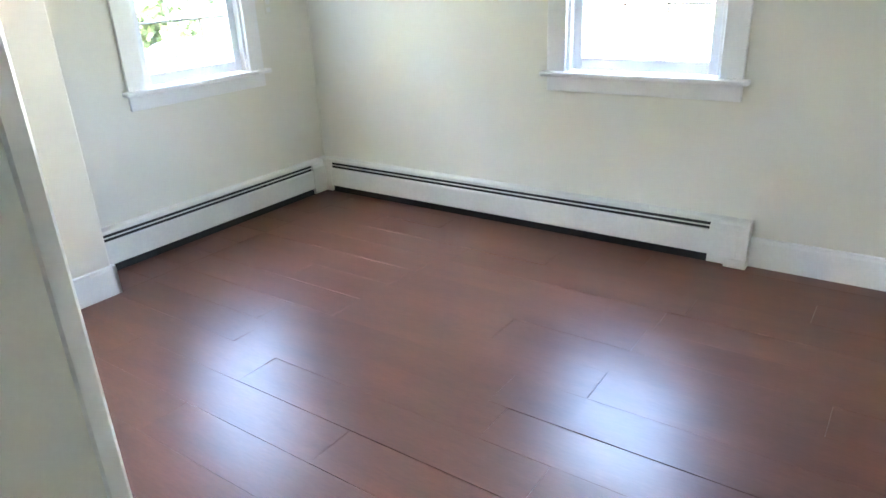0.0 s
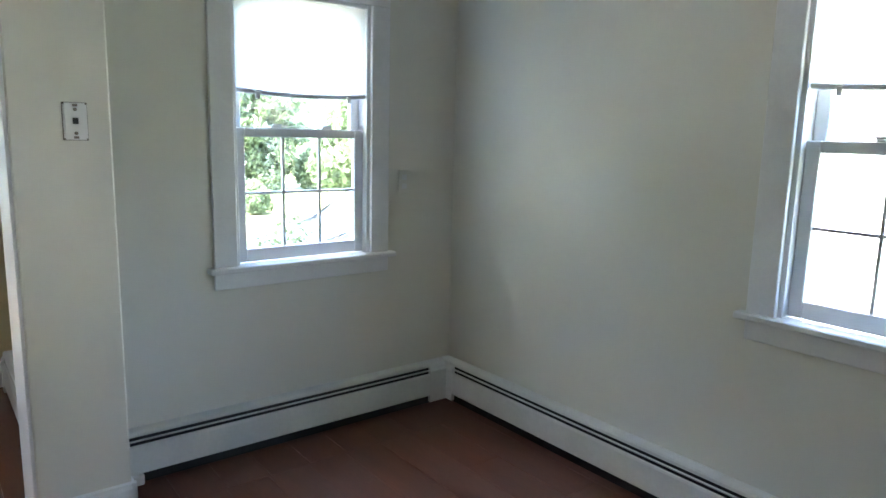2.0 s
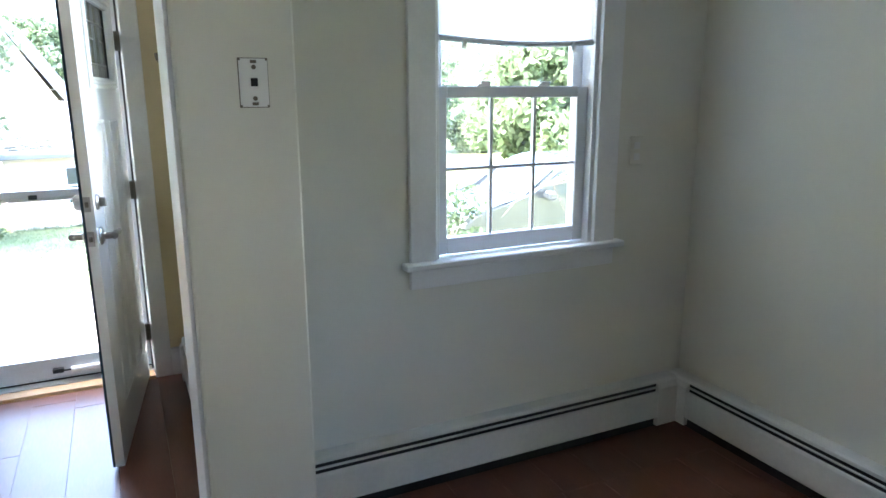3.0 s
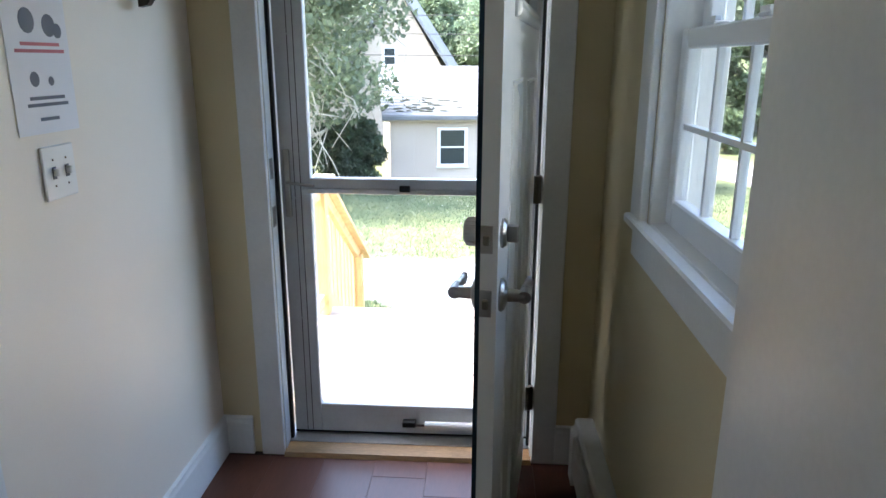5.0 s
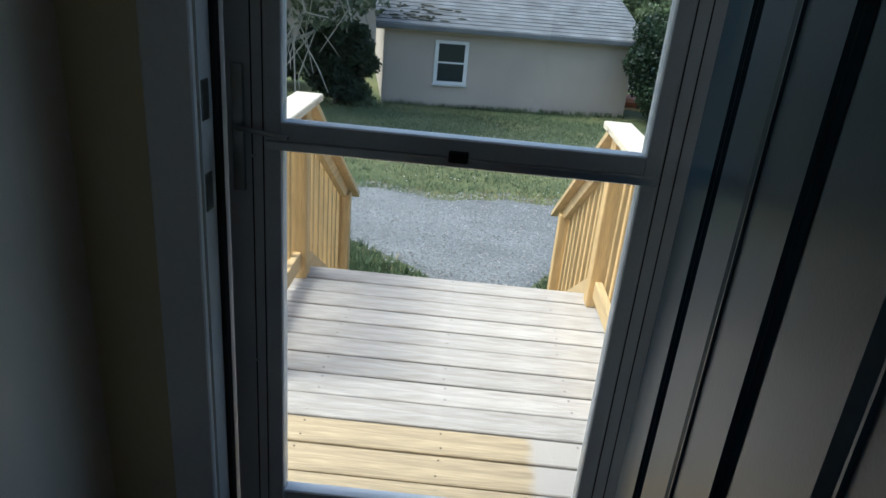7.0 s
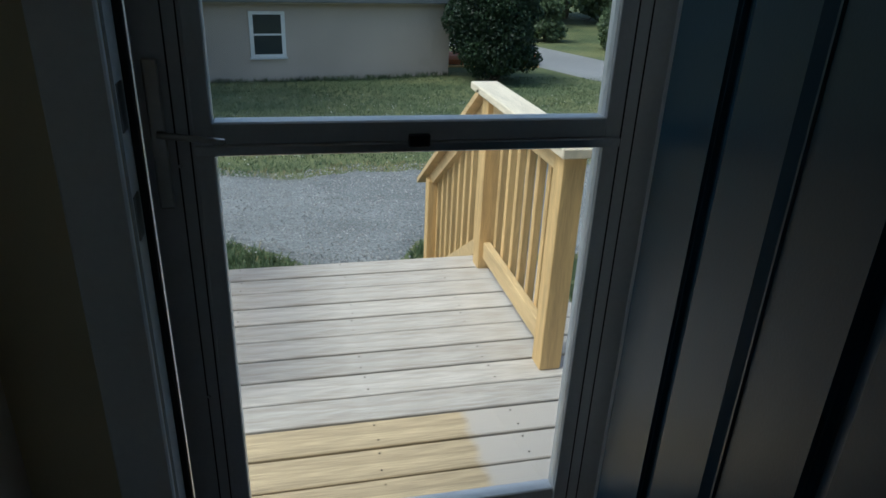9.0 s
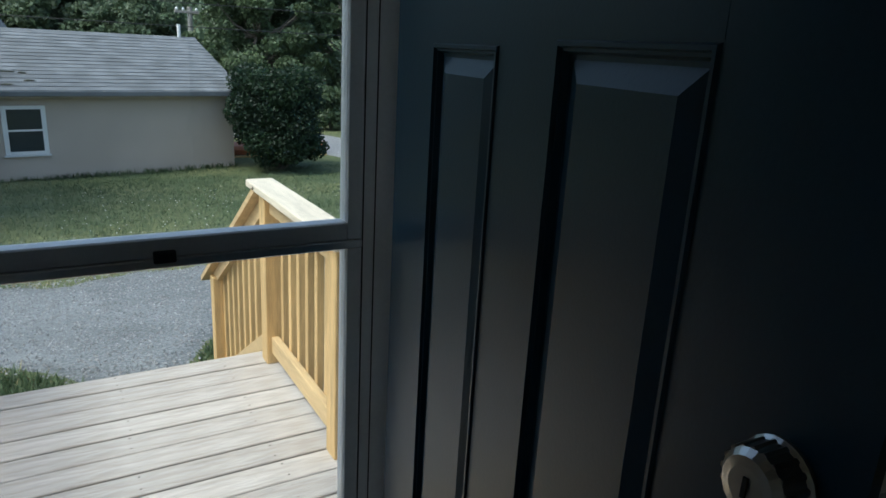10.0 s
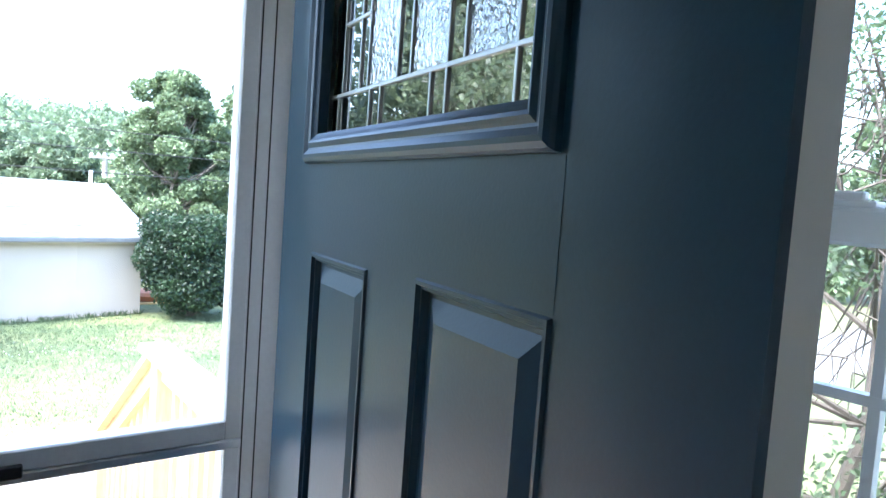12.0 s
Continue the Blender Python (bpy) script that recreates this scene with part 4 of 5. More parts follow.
def railing(xc, inner):
    """Side railing of the deck and its stair part; inner is the way the deck lies, +1 or -1."""
    r = thing("deck_railing", (xc, 5.9, DZ), "new yellow pine deck railing with square balusters", "railing", "deck railings")
    yn, yf = 5.565, YE - 0.125
    top = DZ + 0.93
    for yy in (yn, yf):
        part("post", box(xc - 0.045, xc + 0.045, yy - 0.045, yy + 0.045, DZ, top - 0.04, 0.004), M_PINE, r)
    xi = xc + inner * 0.0
    part("cap_rail", box(xc - 0.07, xc + 0.07, yn - 0.09, yf + 0.19, top - 0.038, top, 0.005), M_CAP, r)
    part("top_rail", box(xi - 0.019, xi + 0.019, yn + 0.045, yf - 0.045, top - 0.13, top - 0.04, 0.003), M_PINEH, r)
    part("bottom_rail", box(xi - 0.019, xi + 0.019, yn + 0.045, yf - 0.045, DZ + 0.06, DZ + 0.15, 0.003), M_PINEH, r)
    n = 7
    for q in range(n):
        yy = yn + 0.045 + (yf - yn - 0.09) * (q + 0.5) / n
        part("baluster", box(xc - inner * 0.036 - 0.017, xc - inner * 0.036 + 0.017, yy - 0.017, yy + 0.017, DZ + 0.065, top - 0.045, 0.003), M_PINE, r)
    # stair part
    sl = -0.64
    y1 = yf + 1.27
    for nm, z0, h in (("stair_cap", top - 0.005, 0.036), ("stair_top_rail", top - 0.045, 0.09), ("stair_bottom_rail", DZ + 0.15, 0.09)):
        wdt = 0.07 if nm == "stair_cap" else 0.019
        ya, yb = yf + 0.045, y1 + (0.24 if nm == "stair_cap" else 0.10)
        part(nm, profile([(ya, z0), (yb, z0 + sl * (yb - ya)), (yb, z0 + sl * (yb - ya) - h), (ya, z0 - h)], "x", xc - wdt, xc + wdt), M_PINEH, r)
    for q in range(9):
        yy = yf + 0.045 + (y1 - yf - 0.045) * (q + 0.6) / 9
        dz = sl * (yy - yf - 0.045)
        part("baluster", box(xc - inner * 0.036 - 0.017, xc - inner * 0.036 + 0.017, yy - 0.017, yy + 0.017, DZ + 0.08 + dz, top - 0.07 + dz, 0.003), M_PINE, r)
    part("stair_post", box(xc - 0.045, xc + 0.045, y1 - 0.045, y1 + 0.045, ground_z(xc, y1) - 0.03, top - 0.06 + sl * (y1 - yf), 0.004), M_PINE, r)
    part("bolt_head", lathe([(0.008, 0), (0.007, 0.006)], Matrix.Translation((xc - (0.046 if xc > 1.6 else -0.046), yf, top - 0.25)) @ Matrix.Rotation(-math.copysign(math.pi / 2, xc - 1.6), 4, "Y"), 8), M_ALU, r)


railing(2.36, -1)
railing(0.80, 1)


# sheds and houses
def roof_plane(corner, along, up, rows, cols, mat, parent):
    """A shingled slope: a slab with overlapping courses of tabs."""
    corner, along, up = Vector(corner), Vector(along), Vector(up)
    nrm = along.cross(up).normalized()
    bm = bmesh.new()
    rr = np.random.default_rng(5)
    v, f = [], []
    for r in range(rows):
        off = 0.5 * (r % 2)
        for c in range(-1, cols + 1):
            u0, u1 = max(0, (c + off) / cols), min(1, (c + 1 + off) / cols)
            if u1 <= u0:
                continue
            p0 = corner + up * (r / rows)
            p1 = corner + up * min(1, (r + 1.15) / rows)
            lift = 0.012 + 0.006 * rr.random()
            i = len(v)
            g = 0.004 / along.length
            v += [tuple(p0 + along * (u0 + g) + nrm * lift), tuple(p0 + along * (u1 - g) + nrm * lift), tuple(p1 + along * (u1 - g) + nrm * 0.002), tuple(p1 + along * (u0 + g) + nrm * 0.002)]
            v += [tuple(p0 + along * (u0 + g) + nrm * 0.0), tuple(p0 + along * (u1 - g) + nrm * 0.0)]
            f += [(i, i + 1, i + 2, i + 3), (i + 4, i + 5, i + 1, i)]
    me = bpy.data.meshes.new("shingles")
    me.from_pydata(v, [], f)
    me.materials.append(mat)
    ob = new("shingles", me)
    ob.parent = parent
    return tagged(ob, "weathered grey asphalt shingles", kind="stuff")


def small_window(parent, x0, x1, y, z0, z1, wide=0.07):
    w = part("window", box(x0 - wide, x1 + wide, y - 0.03, y + 0.02, z0 - wide, z1 + wide, 0.006), M_TRIM, parent, "white framed double-hung window")
    zm = (z0 + z1) / 2
    for a, b, d in ((zm + 0.02, z1, 0.032), (z0, zm - 0.02, 0.036)):
        part("pane", box(x0 + 0.02, x1 - 0.02, y - d, y - 0.029, a, b), M_PANE, w)
    part("sill", box(x0 - wide - 0.03, x1 + wide + 0.03, y - 0.07, y - 0.03, z0 - wide - 0.04, z0 - wide, 0.004), M_STORM, w)


shed = thing("shed", (2.5, 22, -1.8), "low tan stucco shed with a grey shingle roof", "shed")
sx0, sx1, sy0, sy1, sz, se = -0.42, 5.66, 19.5, 25.2, -1.95, 0.04
part("wall", box(sx0, sx1, sy0, sy1, sz - 0.2, se), M_STUCCO, shed)
ridge_z = se + 1.14
part("gable", profile([(sy0, se), ((sy0 + sy1) / 2, ridge_z - 0.06), (sy1, se)], "x", sx0, sx1), M_STUCCO, shed)
ov = 0.22
for s, ye in ((-1, sy0 - 0.25), (1, sy1 + 0.25)):
    ym = (sy0 + sy1) / 2
    ze = se - 0.02
    pts = [(ye, ze), (ym, ridge_z), (ym, ridge_z + 0.07), (ye, ze + 0.07)]
    rf = part("roof", profile(pts, "x", sx0 - ov, sx1 + ov), M_SHINGLE, shed, "grey shingled roof slope")
    if s < 0:
        roof_plane((sx0 - ov, ye, ze + 0.07), (sx1 - sx0 + 2 * ov, 0, 0), (0, ym - ye, ridge_z - ze), 17, 20, M_SHINGLE, rf)
        mm = bmesh.new()
        mr = np.random.default_rng(11)
        for _ in range(46):
            u, t = mr.normal(0.14, 0.09), mr.uniform(0.06, 0.32)
            px, py, pz = sx0 - ov + (sx1 - sx0) * u, ye + (ym - ye) * t, ze + 0.07 + (ridge_z - ze) * t
            if px > sx0 - ov:
                a, b = mr.uniform(0.03, 0.14), mr.uniform(0.02, 0.06)
                slope = (ridge_z - ze) / (ym - ye)
                merge(mm, lathe([(1.0, 0), (0.8, 0.35), (0.3, 0.5)], Matrix.Translation((px, py, pz + 0.012)) @ Matrix.Rotation(math.atan(slope), 4, "X") @ Matrix.Diagonal((a, b, 0.05, 1)), 7))
        tagged(part("moss", mm, M_MOSS, rf, "dark moss and leaf patches"), kind="stuff")
part("gutter", box(sx0 - ov, sx1 + ov, sy0 - 0.32, sy0 - 0.24, se - 0.06, se + 0.05, 0.01), M_SHINGLE, shed)
part("fascia", box(sx0 - ov, sx1 + ov, sy0 - 0.238, sy0 - 0.22, se - 0.10, se + 0.02, 0.003), M_TANSIDE, shed)
small_window(shed, 0.84, 1.50, sy0, -1.16, -0.30)
part("corner_board", box(sx0 - 0.015, sx0 + 0.10, sy0 - 0.02, sy0 - 0.001, sz, se - 0.1, 0.004), M_TANSIDE, shed)
part("vent_pipe", tube((5.45, 22.35, ridge_z - 0.1), (5.45, 22.35, ridge_z + 0.42), 0.045, n=10), M_PLATE, shed, "white plastic vent pipe")
part("ridge_cap", profile([(22.18, ridge_z + 0.005), (22.35, ridge_z + 0.098), (22.52, ridge_z + 0.005)], "x", sx0 - ov, sx1 + ov), M_SHINGLE, shed)
# the shed stands turned a little away from the house
TURN = Matrix.Translation((-0.59, 19.25, 0)) @ Matrix.Rotation(radians(10), 4, "Z") @ Matrix.Translation((0.59, -19.25, 0))
shed.matrix_basis = TURN @ Matrix.Translation(shed.location)
dish = thing("satellite_dish", (5.47, 19.4, -0.35), "grey satellite dish on the shed corner", "satellite dish")
part("dish", lathe([(0.02, 0.0), (0.12, 0.02), (0.24, 0.09), (0.25, 0.095), (0.24, 0.10), (0.12, 0.03), (0.01, 0.012)], look((5.57, 19.30, -0.32), (7.5, 12, 1.8)) @ Matrix.Rotation(math.pi, 4, "Y") @ Matrix.Diagonal((0.8, 0.8, 0.8, 1)), 20), M_GRAVEL, dish)
bm = tube((5.52, 19.5, -0.55), (5.54, 19.36, -0.36), 0.02, n=8)
part("mount", bm, M_ALU, dish)
part("feed_arm", tube((5.57, 19.28, -0.45), (5.77, 18.95, -0.28), 0.012, n=6), M_ALU, dish)
part("feed_horn", box(5.72, 5.84, 18.88, 19.0, -0.32, -0.22, 0.015), M_PLATE, dish)
dish.matrix_basis = TURN @ Matrix.Translation(dish.location)


def clapboard_house(name, x0, x1, y0, y1, z0, ze, ridge_axis, rise, wall_mat, label, windows):
    h = thing(name, ((x0 + x1) / 2, (y0 + y1) / 2, z0), label, "house")
    part("wall", box(x0, x1, y0, y1, z0, ze), wall_mat, h)
    bm = bmesh.new()
    z = z0 + 0.3
    while z < ze:
        box(x0 - 0.012, x1 + 0.012, y0 - 0.012, y1 + 0.012, z, z + 0.02, bm=bm)
        z += 0.18
    tagged(part("siding_courses", bm, wall_mat, h), kind="stuff")
    if ridge_axis == "y":
        xm = (x0 + x1) / 2
        part("gable", profile([(x0, ze), (xm, ze + rise), (x1, ze)], "y", y0, y1), wall_mat, h)
        for xe in (x0 - 0.35, x1 + 0.35):
            part("roof", profile([(xe, ze - 0.15), (xm, ze + rise + 0.03), (xm, ze + rise + 0.2), (xe, ze + 0.02)], "y", y0 - 0.4, y1 + 0.4), M_SHINGLE, h)
    else:
        ym = (y0 + y1) / 2
        part("gable", profile([(y0, ze), (ym, ze + rise), (y1, ze)], "x", x0, x1), wall_mat, h)
        for ye in (y0 - 0.35, y1 + 0.35):
            part("roof", profile([(ye, ze - 0.15), (ym, ze + rise + 0.03), (ym, ze + rise + 0.2), (ye, ze + 0.02)], "x", x0 - 0.4, x1 + 0.4), M_SHINGLE, h)
    for face, u0, u1, a, b in windows:
        if face == "y":
            small_window(h, u0, u1, y0, a, b, 0.1)
        else:
            w = part("window", box(x0 - 0.03, x0 + 0.02, u0 - 0.1, u1 + 0.1, a - 0.1, b + 0.1, 0.006), M_TRIM, h, "white framed double-hung window")
            zm = (a + b) / 2
            part("pane", box(x0 - 0.034, x0 - 0.029, u0, u1, a, zm - 0.02), M_PANE, w)
            part("pane", box(x0 - 0.034, x0 - 0.029, u0, u1, zm + 0.02, b), M_PANE, w)
    return h


clapboard_house("house", -3.75, 0.15, 32, 41, -1.9, 1.1, "y", 3.3, M_TANSIDE, "tan clapboard house with a steep gable behind the shed", [("y", -2.36, -1.88, 1.28, 1.92)])
clapboard_house("house", -9.5, -3.95, 31, 37, -1.9, 0.3, "x", 1.6, M_TANSIDE, "low tan clapboard house beside the gabled house", [])
clapboard_house("house", 13.5, 22, -9, 6.5, -1.1, 4.6, "x", 2.6, M_SIDING, "white clapboard neighbouring house with dark windows", [("x", -1.0, -0.15, 1.9, 3.1), ("x", 1.6, 2.4, 1.9, 3.1), ("x", -3.9, -3.0, 1.9, 3.1), ("x", 1.6, 2.4, -0.2, 0.6)])


# trees
def leaf_cloud(name, centres, radii, count, leaf, mat, parent, seed, label="", droop=0.0):
    """Leaf blades scattered in uneven clumps, as one mesh."""
    r = np.random.default_rng(seed)
    c = np.array(centres)
    rad = np.array(radii)
    pick = r.choice(len(c), count, p=rad ** 2 / (rad ** 2).sum())
    d = r.normal(size=(count, 3))
    d /= np.linalg.norm(d, axis=1)[:, None]
    p = c[pick] + d * (rad[pick] * (0.45 + 0.6 * r.random(count) ** 0.6))[:, None] * np.array([1, 1, 0.8])
    p[:, 2] -= droop * r.random(count)
    a = r.normal(size=(count, 3))
    a /= np.linalg.norm(a, axis=1)[:, None]
    b = np.cross(a, r.normal(size=(count, 3)))
    b /= np.linalg.norm(b, axis=1)[:, None]
    s = (leaf * (0.6 + 0.8 * r.random(count)))[:, None]
    v = np.stack([p - a * s, p + b * s * 0.55, p + a * s, p - b * s * 0.55], 1).reshape(-1, 3)
    me = bpy.data.meshes.new(name)
    me.from_pydata(v.tolist(), [], np.arange(count * 4).reshape(-1, 4).tolist())
    me.materials.append(mat)
    ob = new(name, me)
    if parent is not None:
        ob.parent = parent
        ob.matrix_parent_inverse = Matrix.Translation(parent.location).inverted()
    return tagged(ob, label, kind="stuff")


def tree(x, y, h, spread, seed, leaf_mat=M_LEAF, leaf=0.16, count=9000, crown_from=0.25, label="tall leafy green tree", twigs=0, name="tree", bark=M_BARK, clumps=26, rscale=1.0):
    z = ground_z(x, y) - 0.1
    t = thing(name, (x, y, z), label, "tree")
    r = np.random.default_rng(seed)
    bm = bmesh.new()
    p = Vector((x, y, z))
    rad = 0.035 * h / 2
    n = 6
    stem = [p]
    for k in range(n):
        q = p + Vector((r.normal(0, 0.03) * h, r.normal(0, 0.03) * h, h * 0.85 / n))
        tube(p, q, rad, rad * 0.8, 8, bm=bm)
        rad *= 0.8
        p = q
        stem.append(p)
    centres, radii = [], []
    for k in range(clumps):
        f = crown_from + (1 - crown_from) * (k + 0.5) / clumps
        base = stem[min(n, int(f * n))]
        a = k * 2.4 + r.uniform(-0.5, 0.5)
        reach = spread * (math.sin(math.pi * min(1, 0.25 + 0.75 * f)) * 0.75 + 0.25) * r.uniform(0.35, 1.05)
        tip = Vector((x + reach * math.cos(a), y + reach * math.sin(a), z + h * min(1.0, f + r.uniform(-0.06, 0.08))))
        mid = base.lerp(tip, 0.5) + Vector((0, 0, -0.04 * h))
        tube(base, mid, 0.035 * h * 0.18, 0.035 * h * 0.12, 5, bm=bm)
        tube(mid, tip, 0.035 * h * 0.12, 0.01, 5, bm=bm)
        centres.append(tuple(tip))
        radii.append(spread * r.uniform(0.22, 0.42) * rscale)
        for _ in range(twigs):
            s0 = mid.lerp(tip, r.random())
            s1 = s0 + Vector((r.normal(0, 0.06), r.normal(0, 0.06), r.uniform(-0.15, 0.03))) * h
            s2 = s1 + Vector((r.normal(0, 0.035), r.normal(0, 0.035), r.uniform(-0.1, 0.0))) * h
            tube(s0, s1, 0.0022 * h, 0.0016 * h, 4, bm=bm, caps=False)
            tube(s1, s2, 0.0016 * h, 0.0007 * h, 4, bm=bm, caps=False)
    part("trunk", bm, bark, t)
    leaf_cloud("crown", centres, radii, count, leaf, leaf_mat, t, seed, "loose clumps of green leaves")
    return t


tree(-2.75, 16.6, 8.2, 2.9, 21, M_LEAFGREY, 0.08, 27000, 0.24, "old tree with hanging bare twigs and grey-green leaves", 9, bark=M_TWIG, clumps=44)
tree(9.9, 34, 7.7, 3.0, 22, M_LEAF, 0.095, 60000, 0.12, "broad leafy maple tree beyond the shed", clumps=140, rscale=0.50)
tree(15.0, 36, 8.2, 3.8, 23, M_LEAF, 0.16, 24000, 0.12, clumps=90, rscale=0.62)
tree(6.5, 46, 4.9, 3.0, 24, M_LEAFFAR, 0.14, 20000, 0.12, clumps=80, rscale=0.66)
tree(3.0, 50, 6.0, 3.8, 25, M_LEAFFAR, 0.15, 20000, 0.12, clumps=80, rscale=0.66)
tree(-2.0, 52, 7.5, 4.2, 26, M_LEAFFAR, 0.16, 18000, 0.12, clumps=80, rscale=0.66)
tree(-9, 30, 12, 4.8, 27, M_LEAF, 0.22, 12000, 0.12, clumps=80, rscale=0.66)
tree(25, 31, 8, 4, 28, M_LEAF, 0.24, 12000, 0.1, clumps=80, rscale=0.66)
tree(28, 21, 7.5, 4, 29, M_LEAF, 0.22, 12000, 0.1, clumps=80, rscale=0.66)
tree(33, 13, 8, 4.5, 30, M_LEAF, 0.25, 10000, 0.1, clumps=80, rscale=0.66)
tree(17.5, 24, 6.0, 2.6, 33, M_LEAF, 0.18, 12000, 0.15, clumps=34)
tree(6.6, 5.2, 4.2, 1.3, 31, M_LEAFMID, 0.026, 7500, 0.12, "slim young tree with sparse feathery leaves", 5, bark=M_DARKBARK, clumps=34, rscale=0.8)
tree(4.9, 6.6, 1.55, 0.6, 32, M_LEAFMID, 0.035, 2200, 0.05, "low leafy shrub outside the window", 2, name="shrub", clumps=14)


def bush(x, y, h, w, seed, mat, count, leaf, label, taper=0.45):
    z = ground_z(x, y)
    t = thing("bush", (x, y, z), label, "bush")
    r = np.random.default_rng(seed)
    cs, rs = [], []
    for k in range(60):
        a, e = r.uniform(0, math.tau), r.random() ** 0.9
        cs.append((x + w * 0.62 * math.cos(a) * (1 - taper * e) * r.random() ** 0.4, y + w * 0.62 * math.sin(a) * (1 - taper * e) * r.random() ** 0.4, z + 0.14 * h + e * 0.74 * h))
        rs.append(w * r.uniform(0.18, 0.36))
    bm = bmesh.new()
    for k in range(7):
        tube((x, y, z - 0.05), cs[k], 0.05, 0.02, 5, bm=bm)
    part("trunk", bm, M_BARK, t)
    leaf_cloud("foliage", cs, rs, count, leaf, mat, t, seed, "dense dark foliage")


bush(6.45, 19.9, 2.45, 1.62, 41, M_LEAFDARK, 60000, 0.045, "dense dark green yew bush beside the shed", 0.12)
bush(-1.4, 18.6, 1.85, 1.10, 42, M_LEAFDARK, 26000, 0.05, "dark green bush beside the shed corner", 0.1)
bush(-3.4, 20.4, 1.7, 1.1, 43, M_LEAFDARK, 8000, 0.085, "dark green bush under the old tree")
bush(-0.9, 18.6, 0.5, 0.5, 44, M_LEAF, 2500, 0.05, "low green weedy bush by the shed")
bush(10.7, 27.3, 1.5, 1.0, 48, M_LEAF, 5000, 0.08, "bright green bush across the lane")
bush(12.3, 25.2, 1.3, 0.9, 49, M_LEAF, 5000, 0.08, "bright green bush across the lane")
bush(16.2, 34, 2.2, 1.8, 45, M_LEAF, 6000, 0.12, "bright green hedge bush across the street")
bush(20, 34.5, 2.4, 2.0, 46, M_LEAF, 6000, 0.12, "bright green hedge bush across the street")
bush(24, 33.5, 2.4, 2.2, 47, M_LEAF, 5000, 0.12, "bright green hedge bush across the street")

# far woods on the hills
hill = bmesh.new()
hx = [-220 + 12 * k for k in range(48)]
rows_ = []
for j in range(9):
    d = 75 + j * 22
    rows_.append([hill.verts.new((x, d + 0.02 * abs(x), -3 + (j / 8) ** 0.8 * (15 + 2.5 * math.sin(x * 0.017 + 1.2) + 1.2 * math.sin(x * 0.06)) - 0.03 * max(0, x - 40))) for x in hx])
for p, q in zip(rows_, rows_[1:]):
    for k in range(len(hx) - 1):
        hill.faces.new((p[k], p[k + 1], q[k + 1], q[k]))
structure("backdrop_hill", hill, M_GRASS, "far wooded green hillside", "hill")
rw = np.random.default_rng(51)
cs, rs = [], []
for _ in range(520):
    x, j = rw.uniform(-90, 190), rw.random()
    d = 72 + j * 165
    zz = -3 + max(0, (d - 75) / 176) ** 0.8 * (15 + 2.5 * math.sin(x * 0.017 + 1.2) + 1.2 * math.sin(x * 0.06)) - 0.03 * max(0, x - 40)
    cs.append((x, d, zz + rw.uniform(2, 6)))
    rs.append(rw.uniform(3.0, 5.5))
tagged(leaf_cloud("far_woods", cs, rs, 150000, 0.42, M_LEAFFAR, None, 52, "far woods of mixed green trees on the hill"), category="woods")
cs, rs = [], []
for _ in range(230):
    a = rw.uniform(-0.9, 2.4)
    d = rw.uniform(46, 66)
    cs.append((d * math.sin(a), d * math.cos(a), rw.uniform(-2.8, -0.6)))
    rs.append(rw.uniform(2.0, 3.6))
tagged(leaf_cloud("tree_line", cs, rs, 120000, 0.2, M_LEAFFAR, None, 53, "dense green line of trees behind the street"), category="woods")

# utility pole and wires
up = thing("utility_pole", (7.9, 39, -1.8), "weathered grey utility pole with a crossarm", "pole")
part("pole", tube((8.0, 39, -2.0), (8.0, 39, 2.6), 0.15, 0.11, 10), M_POLE, up)
part("crossarm", box(7.3, 8.7, 38.88, 38.98, 2.30, 2.42, 0.01), M_POLE, up)
for x in (7.4, 7.7, 8.3, 8.6):
    part("insulator", lathe([(0.05, 0), (0.07, 0.06), (0.03, 0.14)], Matrix.Translation((x, 38.93, 2.42)), 8), M_PLATE, up)
for q, (z, yy) in enumerate(((3.2, 30), (2.5, 30), (1.7, 30))):
    bm = bmesh.new()
    pts = [Vector((-10 + 4 * k, yy - 0.05 * k, z - 0.25 * math.sin(math.pi * k / 12) + 0.03 * k)) for k in range(13)]
    for a, b in zip(pts, pts[1:]):
        tube(a, b, 0.014, n=4, bm=bm, caps=False)
    tagged(part("power_line", bm, M_RUBBER), "thin black overhead power line", "cable", "power lines")

# canoe and fence by the street
cz = ground_z(6.8, 22.1)
cn = thing("canoe", (6.8, 22.1, cz), "upturned red-brown wooden canoe on the grass", "canoe")
bm = bmesh.new()
sec = []
for k in range(11):
    u = k / 10
    w = 0.42 * math.sin(math.pi * min(max(u, 0.02), 0.98)) ** 0.6
    sec.append([bm.verts.new((5.1 + 3.4 * u, 22.1 + w * math.cos(b), cz + 0.05 + 0.36 * math.sin(b) * (0.5 + 0.5 * math.sin(math.pi * u)) + 0.10 * abs(2 * u - 1) ** 3)) for b in [math.pi * j / 8 for j in range(9)]])
for p, q in zip(sec, sec[1:]):
    for j in range(8):
        bm.faces.new((p[j], p[j + 1], q[j + 1], q[j]))
part("hull", bm, M_CANOE, cn)
part("gunwale", box(5.2, 8.4, 21.69, 21.73, cz - 0.01, cz + 0.05, 0.01), M_PINE, cn)
part("gunwale", box(5.2, 8.4, 22.47, 22.51, cz - 0.01, cz + 0.05, 0.01), M_PINE, cn)

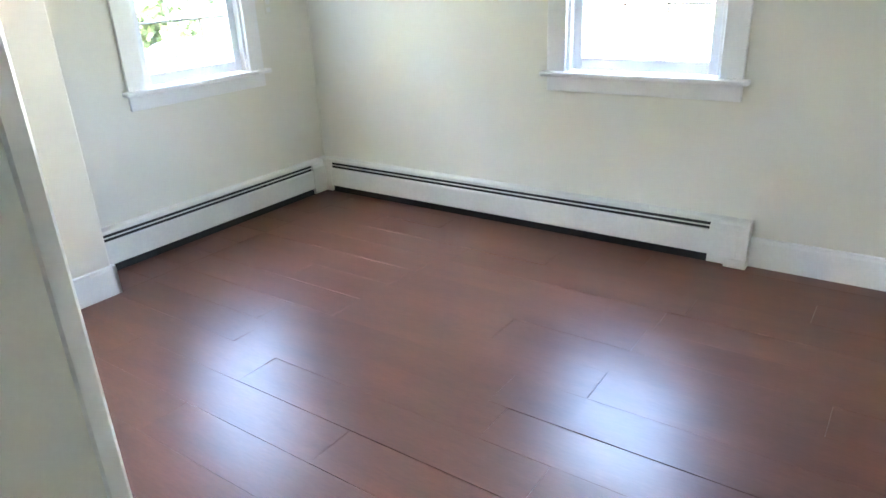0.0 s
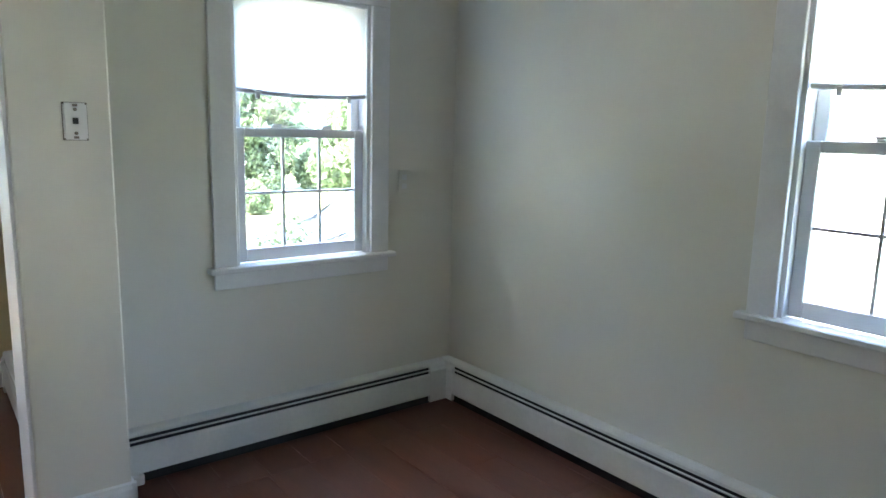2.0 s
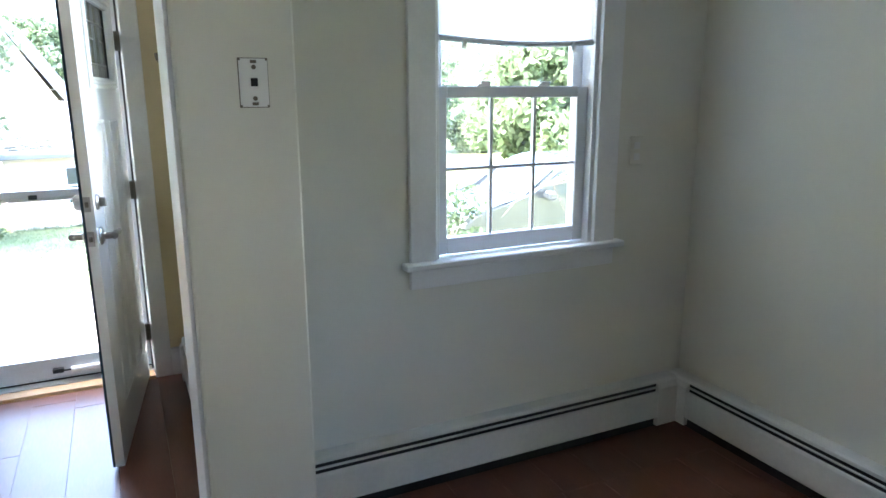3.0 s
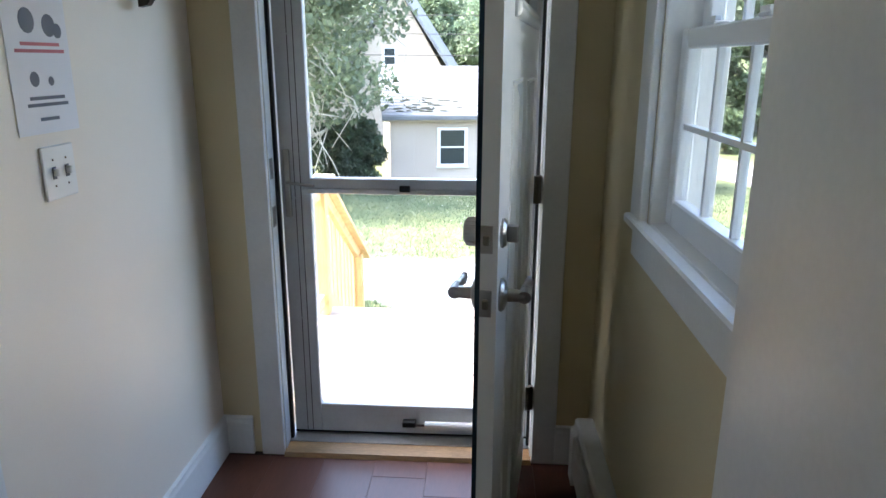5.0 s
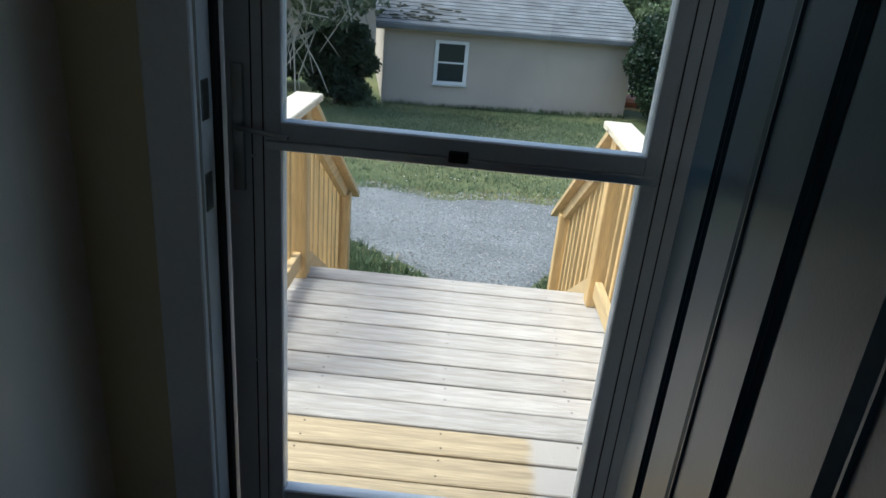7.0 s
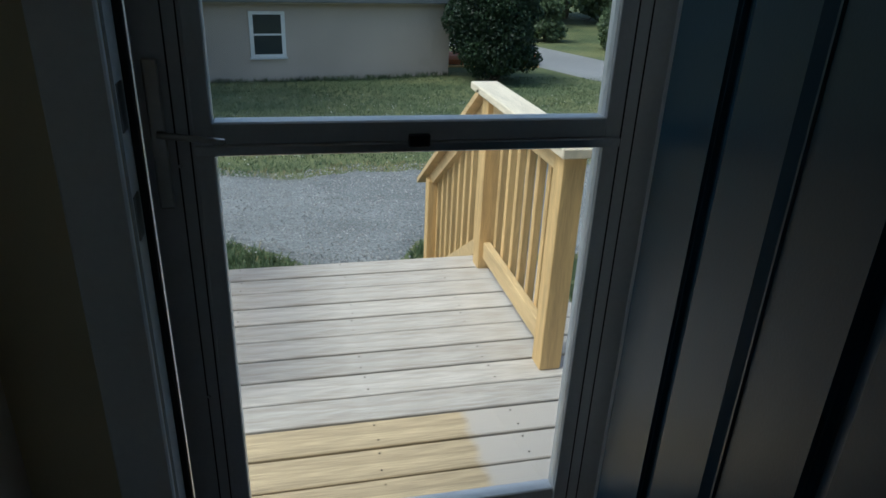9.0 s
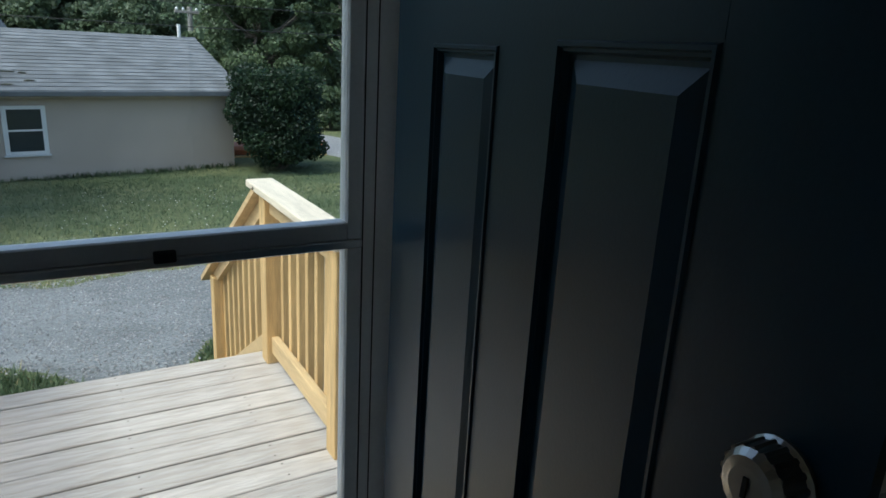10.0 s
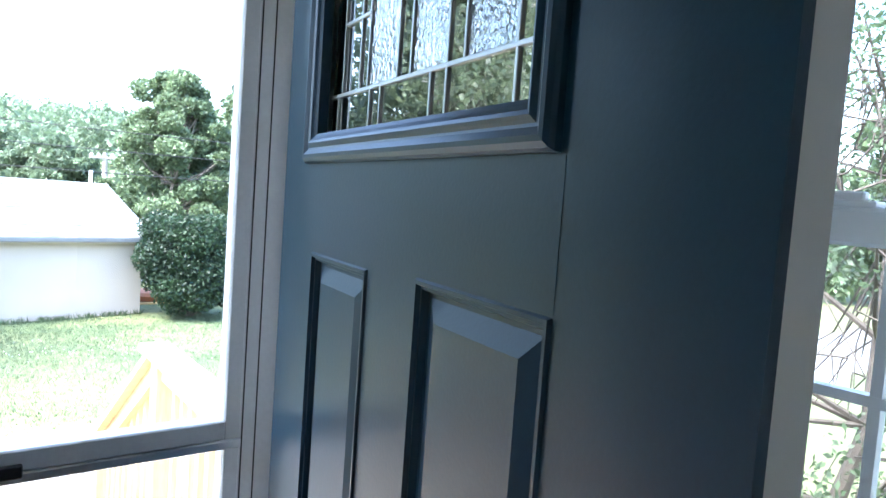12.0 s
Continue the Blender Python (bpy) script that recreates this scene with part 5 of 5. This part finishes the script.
# parked car
def car(x, y):
    z = ground_z(x, y) + 0.03
    c = thing("car", (x, y, z), "dark silver station wagon parked on the driveway", "car")
    outline = [(-2.2, 0.35), (-2.25, 0.75), (-2.1, 0.95), (-1.9, 1.05), (-1.55, 1.48), (-1.2, 1.56), (0.1, 1.58), (0.45, 1.50), (1.05, 1.05), (1.95, 0.92), (2.2, 0.75), (2.25, 0.45), (2.15, 0.3), (-2.1, 0.3)]
    body = profile([(x + u, z + v) for u, v in outline], "y", y - 0.86, y + 0.86)
    bmesh.ops.bevel(body, geom=[e for e in body.edges], offset=0.06, segments=2, affect="EDGES")
    part("body", body, M_CAR, c)
    for s in (-1, 1):
        yy = y + s * 0.862
        for pts in ([(-1.75, 1.08), (-1.42, 1.45), (-0.75, 1.49), (-0.75, 1.08)], [(-0.68, 1.08), (-0.68, 1.49), (0.05, 1.50), (0.05, 1.08)], [(0.12, 1.08), (0.12, 1.50), (0.36, 1.44), (0.88, 1.08)]):
            part("side_window", profile([(x + u, z + v) for u, v in pts], "y", yy - 0.004, yy + 0.006), M_PANE, c)
        for u in (-1.38, 1.40):
            wh = part("wheel", lathe([(0.24, -0.10), (0.32, -0.09), (0.335, 0), (0.32, 0.09), (0.24, 0.10)], Matrix.Translation((x + u, y + s * 0.80, z + 0.335)) @ Matrix.Rotation(math.pi / 2, 4, "X"), 20), M_TYRE, c)
            part("rim", lathe([(0.235, -0.105), (0.20, -0.09), (0.05, -0.10), (0.05, 0.10), (0.20, 0.09), (0.235, 0.105)], Matrix.Translation((x + u, y + s * 0.80, z + 0.335)) @ Matrix.Rotation(math.pi / 2, 4, "X"), 16), M_ALU, wh)
        part("mirror", box(x + 0.72, x + 0.86, y + s * 0.98 - 0.1, y + s * 0.98 + 0.1, z + 1.05, z + 1.18, 0.03), M_CAR, c)
        part("headlight", box(x + 2.05, x + 2.24, y + s * 0.62 - 0.18, y + s * 0.62 + 0.18, z + 0.66, z + 0.80, 0.02), M_PLATE, c)
        part("tail_light", box(x - 2.27, x - 2.12, y + s * 0.68 - 0.1, y + s * 0.68 + 0.1, z + 0.72, z + 0.98, 0.02), M_RED, c)
    part("windscreen", profile([(x + 0.50, z + 1.47), (x + 1.03, z + 1.075), (x + 1.045, z + 1.09), (x + 0.515, z + 1.49)], "y", y - 0.68, y + 0.68), M_PANE, c)
    c.matrix_basis = Matrix.Translation(c.location) @ Matrix.Rotation(math.pi, 4, "Z")


car(8.4, 9.8)

# house foundation and outer faces below the floor
fd = bmesh.new()
box(-0.65, 4.40, -1.45, 3.01, -1.3, -0.20, bm=fd)
box(0.77, 2.40, 3.01, 4.54, -1.3, -0.20, bm=fd)
structure("wall_foundation", fd, M_STUCCO, "house foundation wall below the floor", "wall")
rb = bmesh.new()
box(-1.0, 4.75, -1.8, 3.35, CEIL + 0.12, CEIL + 0.3, bm=rb)
box(0.5, 2.65, 3.35, 4.85, CEIL + 0.12, CEIL + 0.3, bm=rb)
structure("roof_slab", rb, M_SHINGLE, "house roof above the ceiling", "roof")

# ---- floor planks, running towards the window wall ----
PW, PL = 0.19, 1.21
def plank_mesh(w, l):
    bm = box(-w / 2 + 0.0003, w / 2 - 0.0003, -l / 2 + 0.0003, l / 2 - 0.0003, -0.012, 0.0, 0.0007)
    me = bpy.data.meshes.new("plank")
    bm.to_mesh(me)
    bm.free()
    me.materials.append(M_FLOOR)
    return me


cache = {}
pr = random.Random(4)
def lay(x0, x1, y0, y1):
    x, c = x0, 0
    while x < x1 - 0.01:
        w = min(PW, x1 - x)
        y = y0 - pr.uniform(0.1, 1.0)
        while y < y1:
            a, b = max(y, y0), min(y + PL, y1)
            if b - a > 0.02:
                key = (round(w, 3), round(b - a, 3))
                if key not in cache:
                    cache[key] = plank_mesh(*key)
                ob = new("plank", cache[key])
                ob.parent = floor
                ob.matrix_basis = pose(x + w / 2, (a + b) / 2, pr.uniform(-0.0012, -0.0006), pr.uniform(-0.06, 0.06), pr.uniform(-0.75, 0.75), 0)
            y += PL
        x += w
        c += 1


lay(-0.5, 1.10, -1.30, 0.60)
lay(1.10, BX, -1.30, 2.55)
lay(2.445, BX, 2.55, AY)
lay(1.10, 2.135, 2.55, 2.69)
lay(LX, EX, 2.69, DY - 0.02)
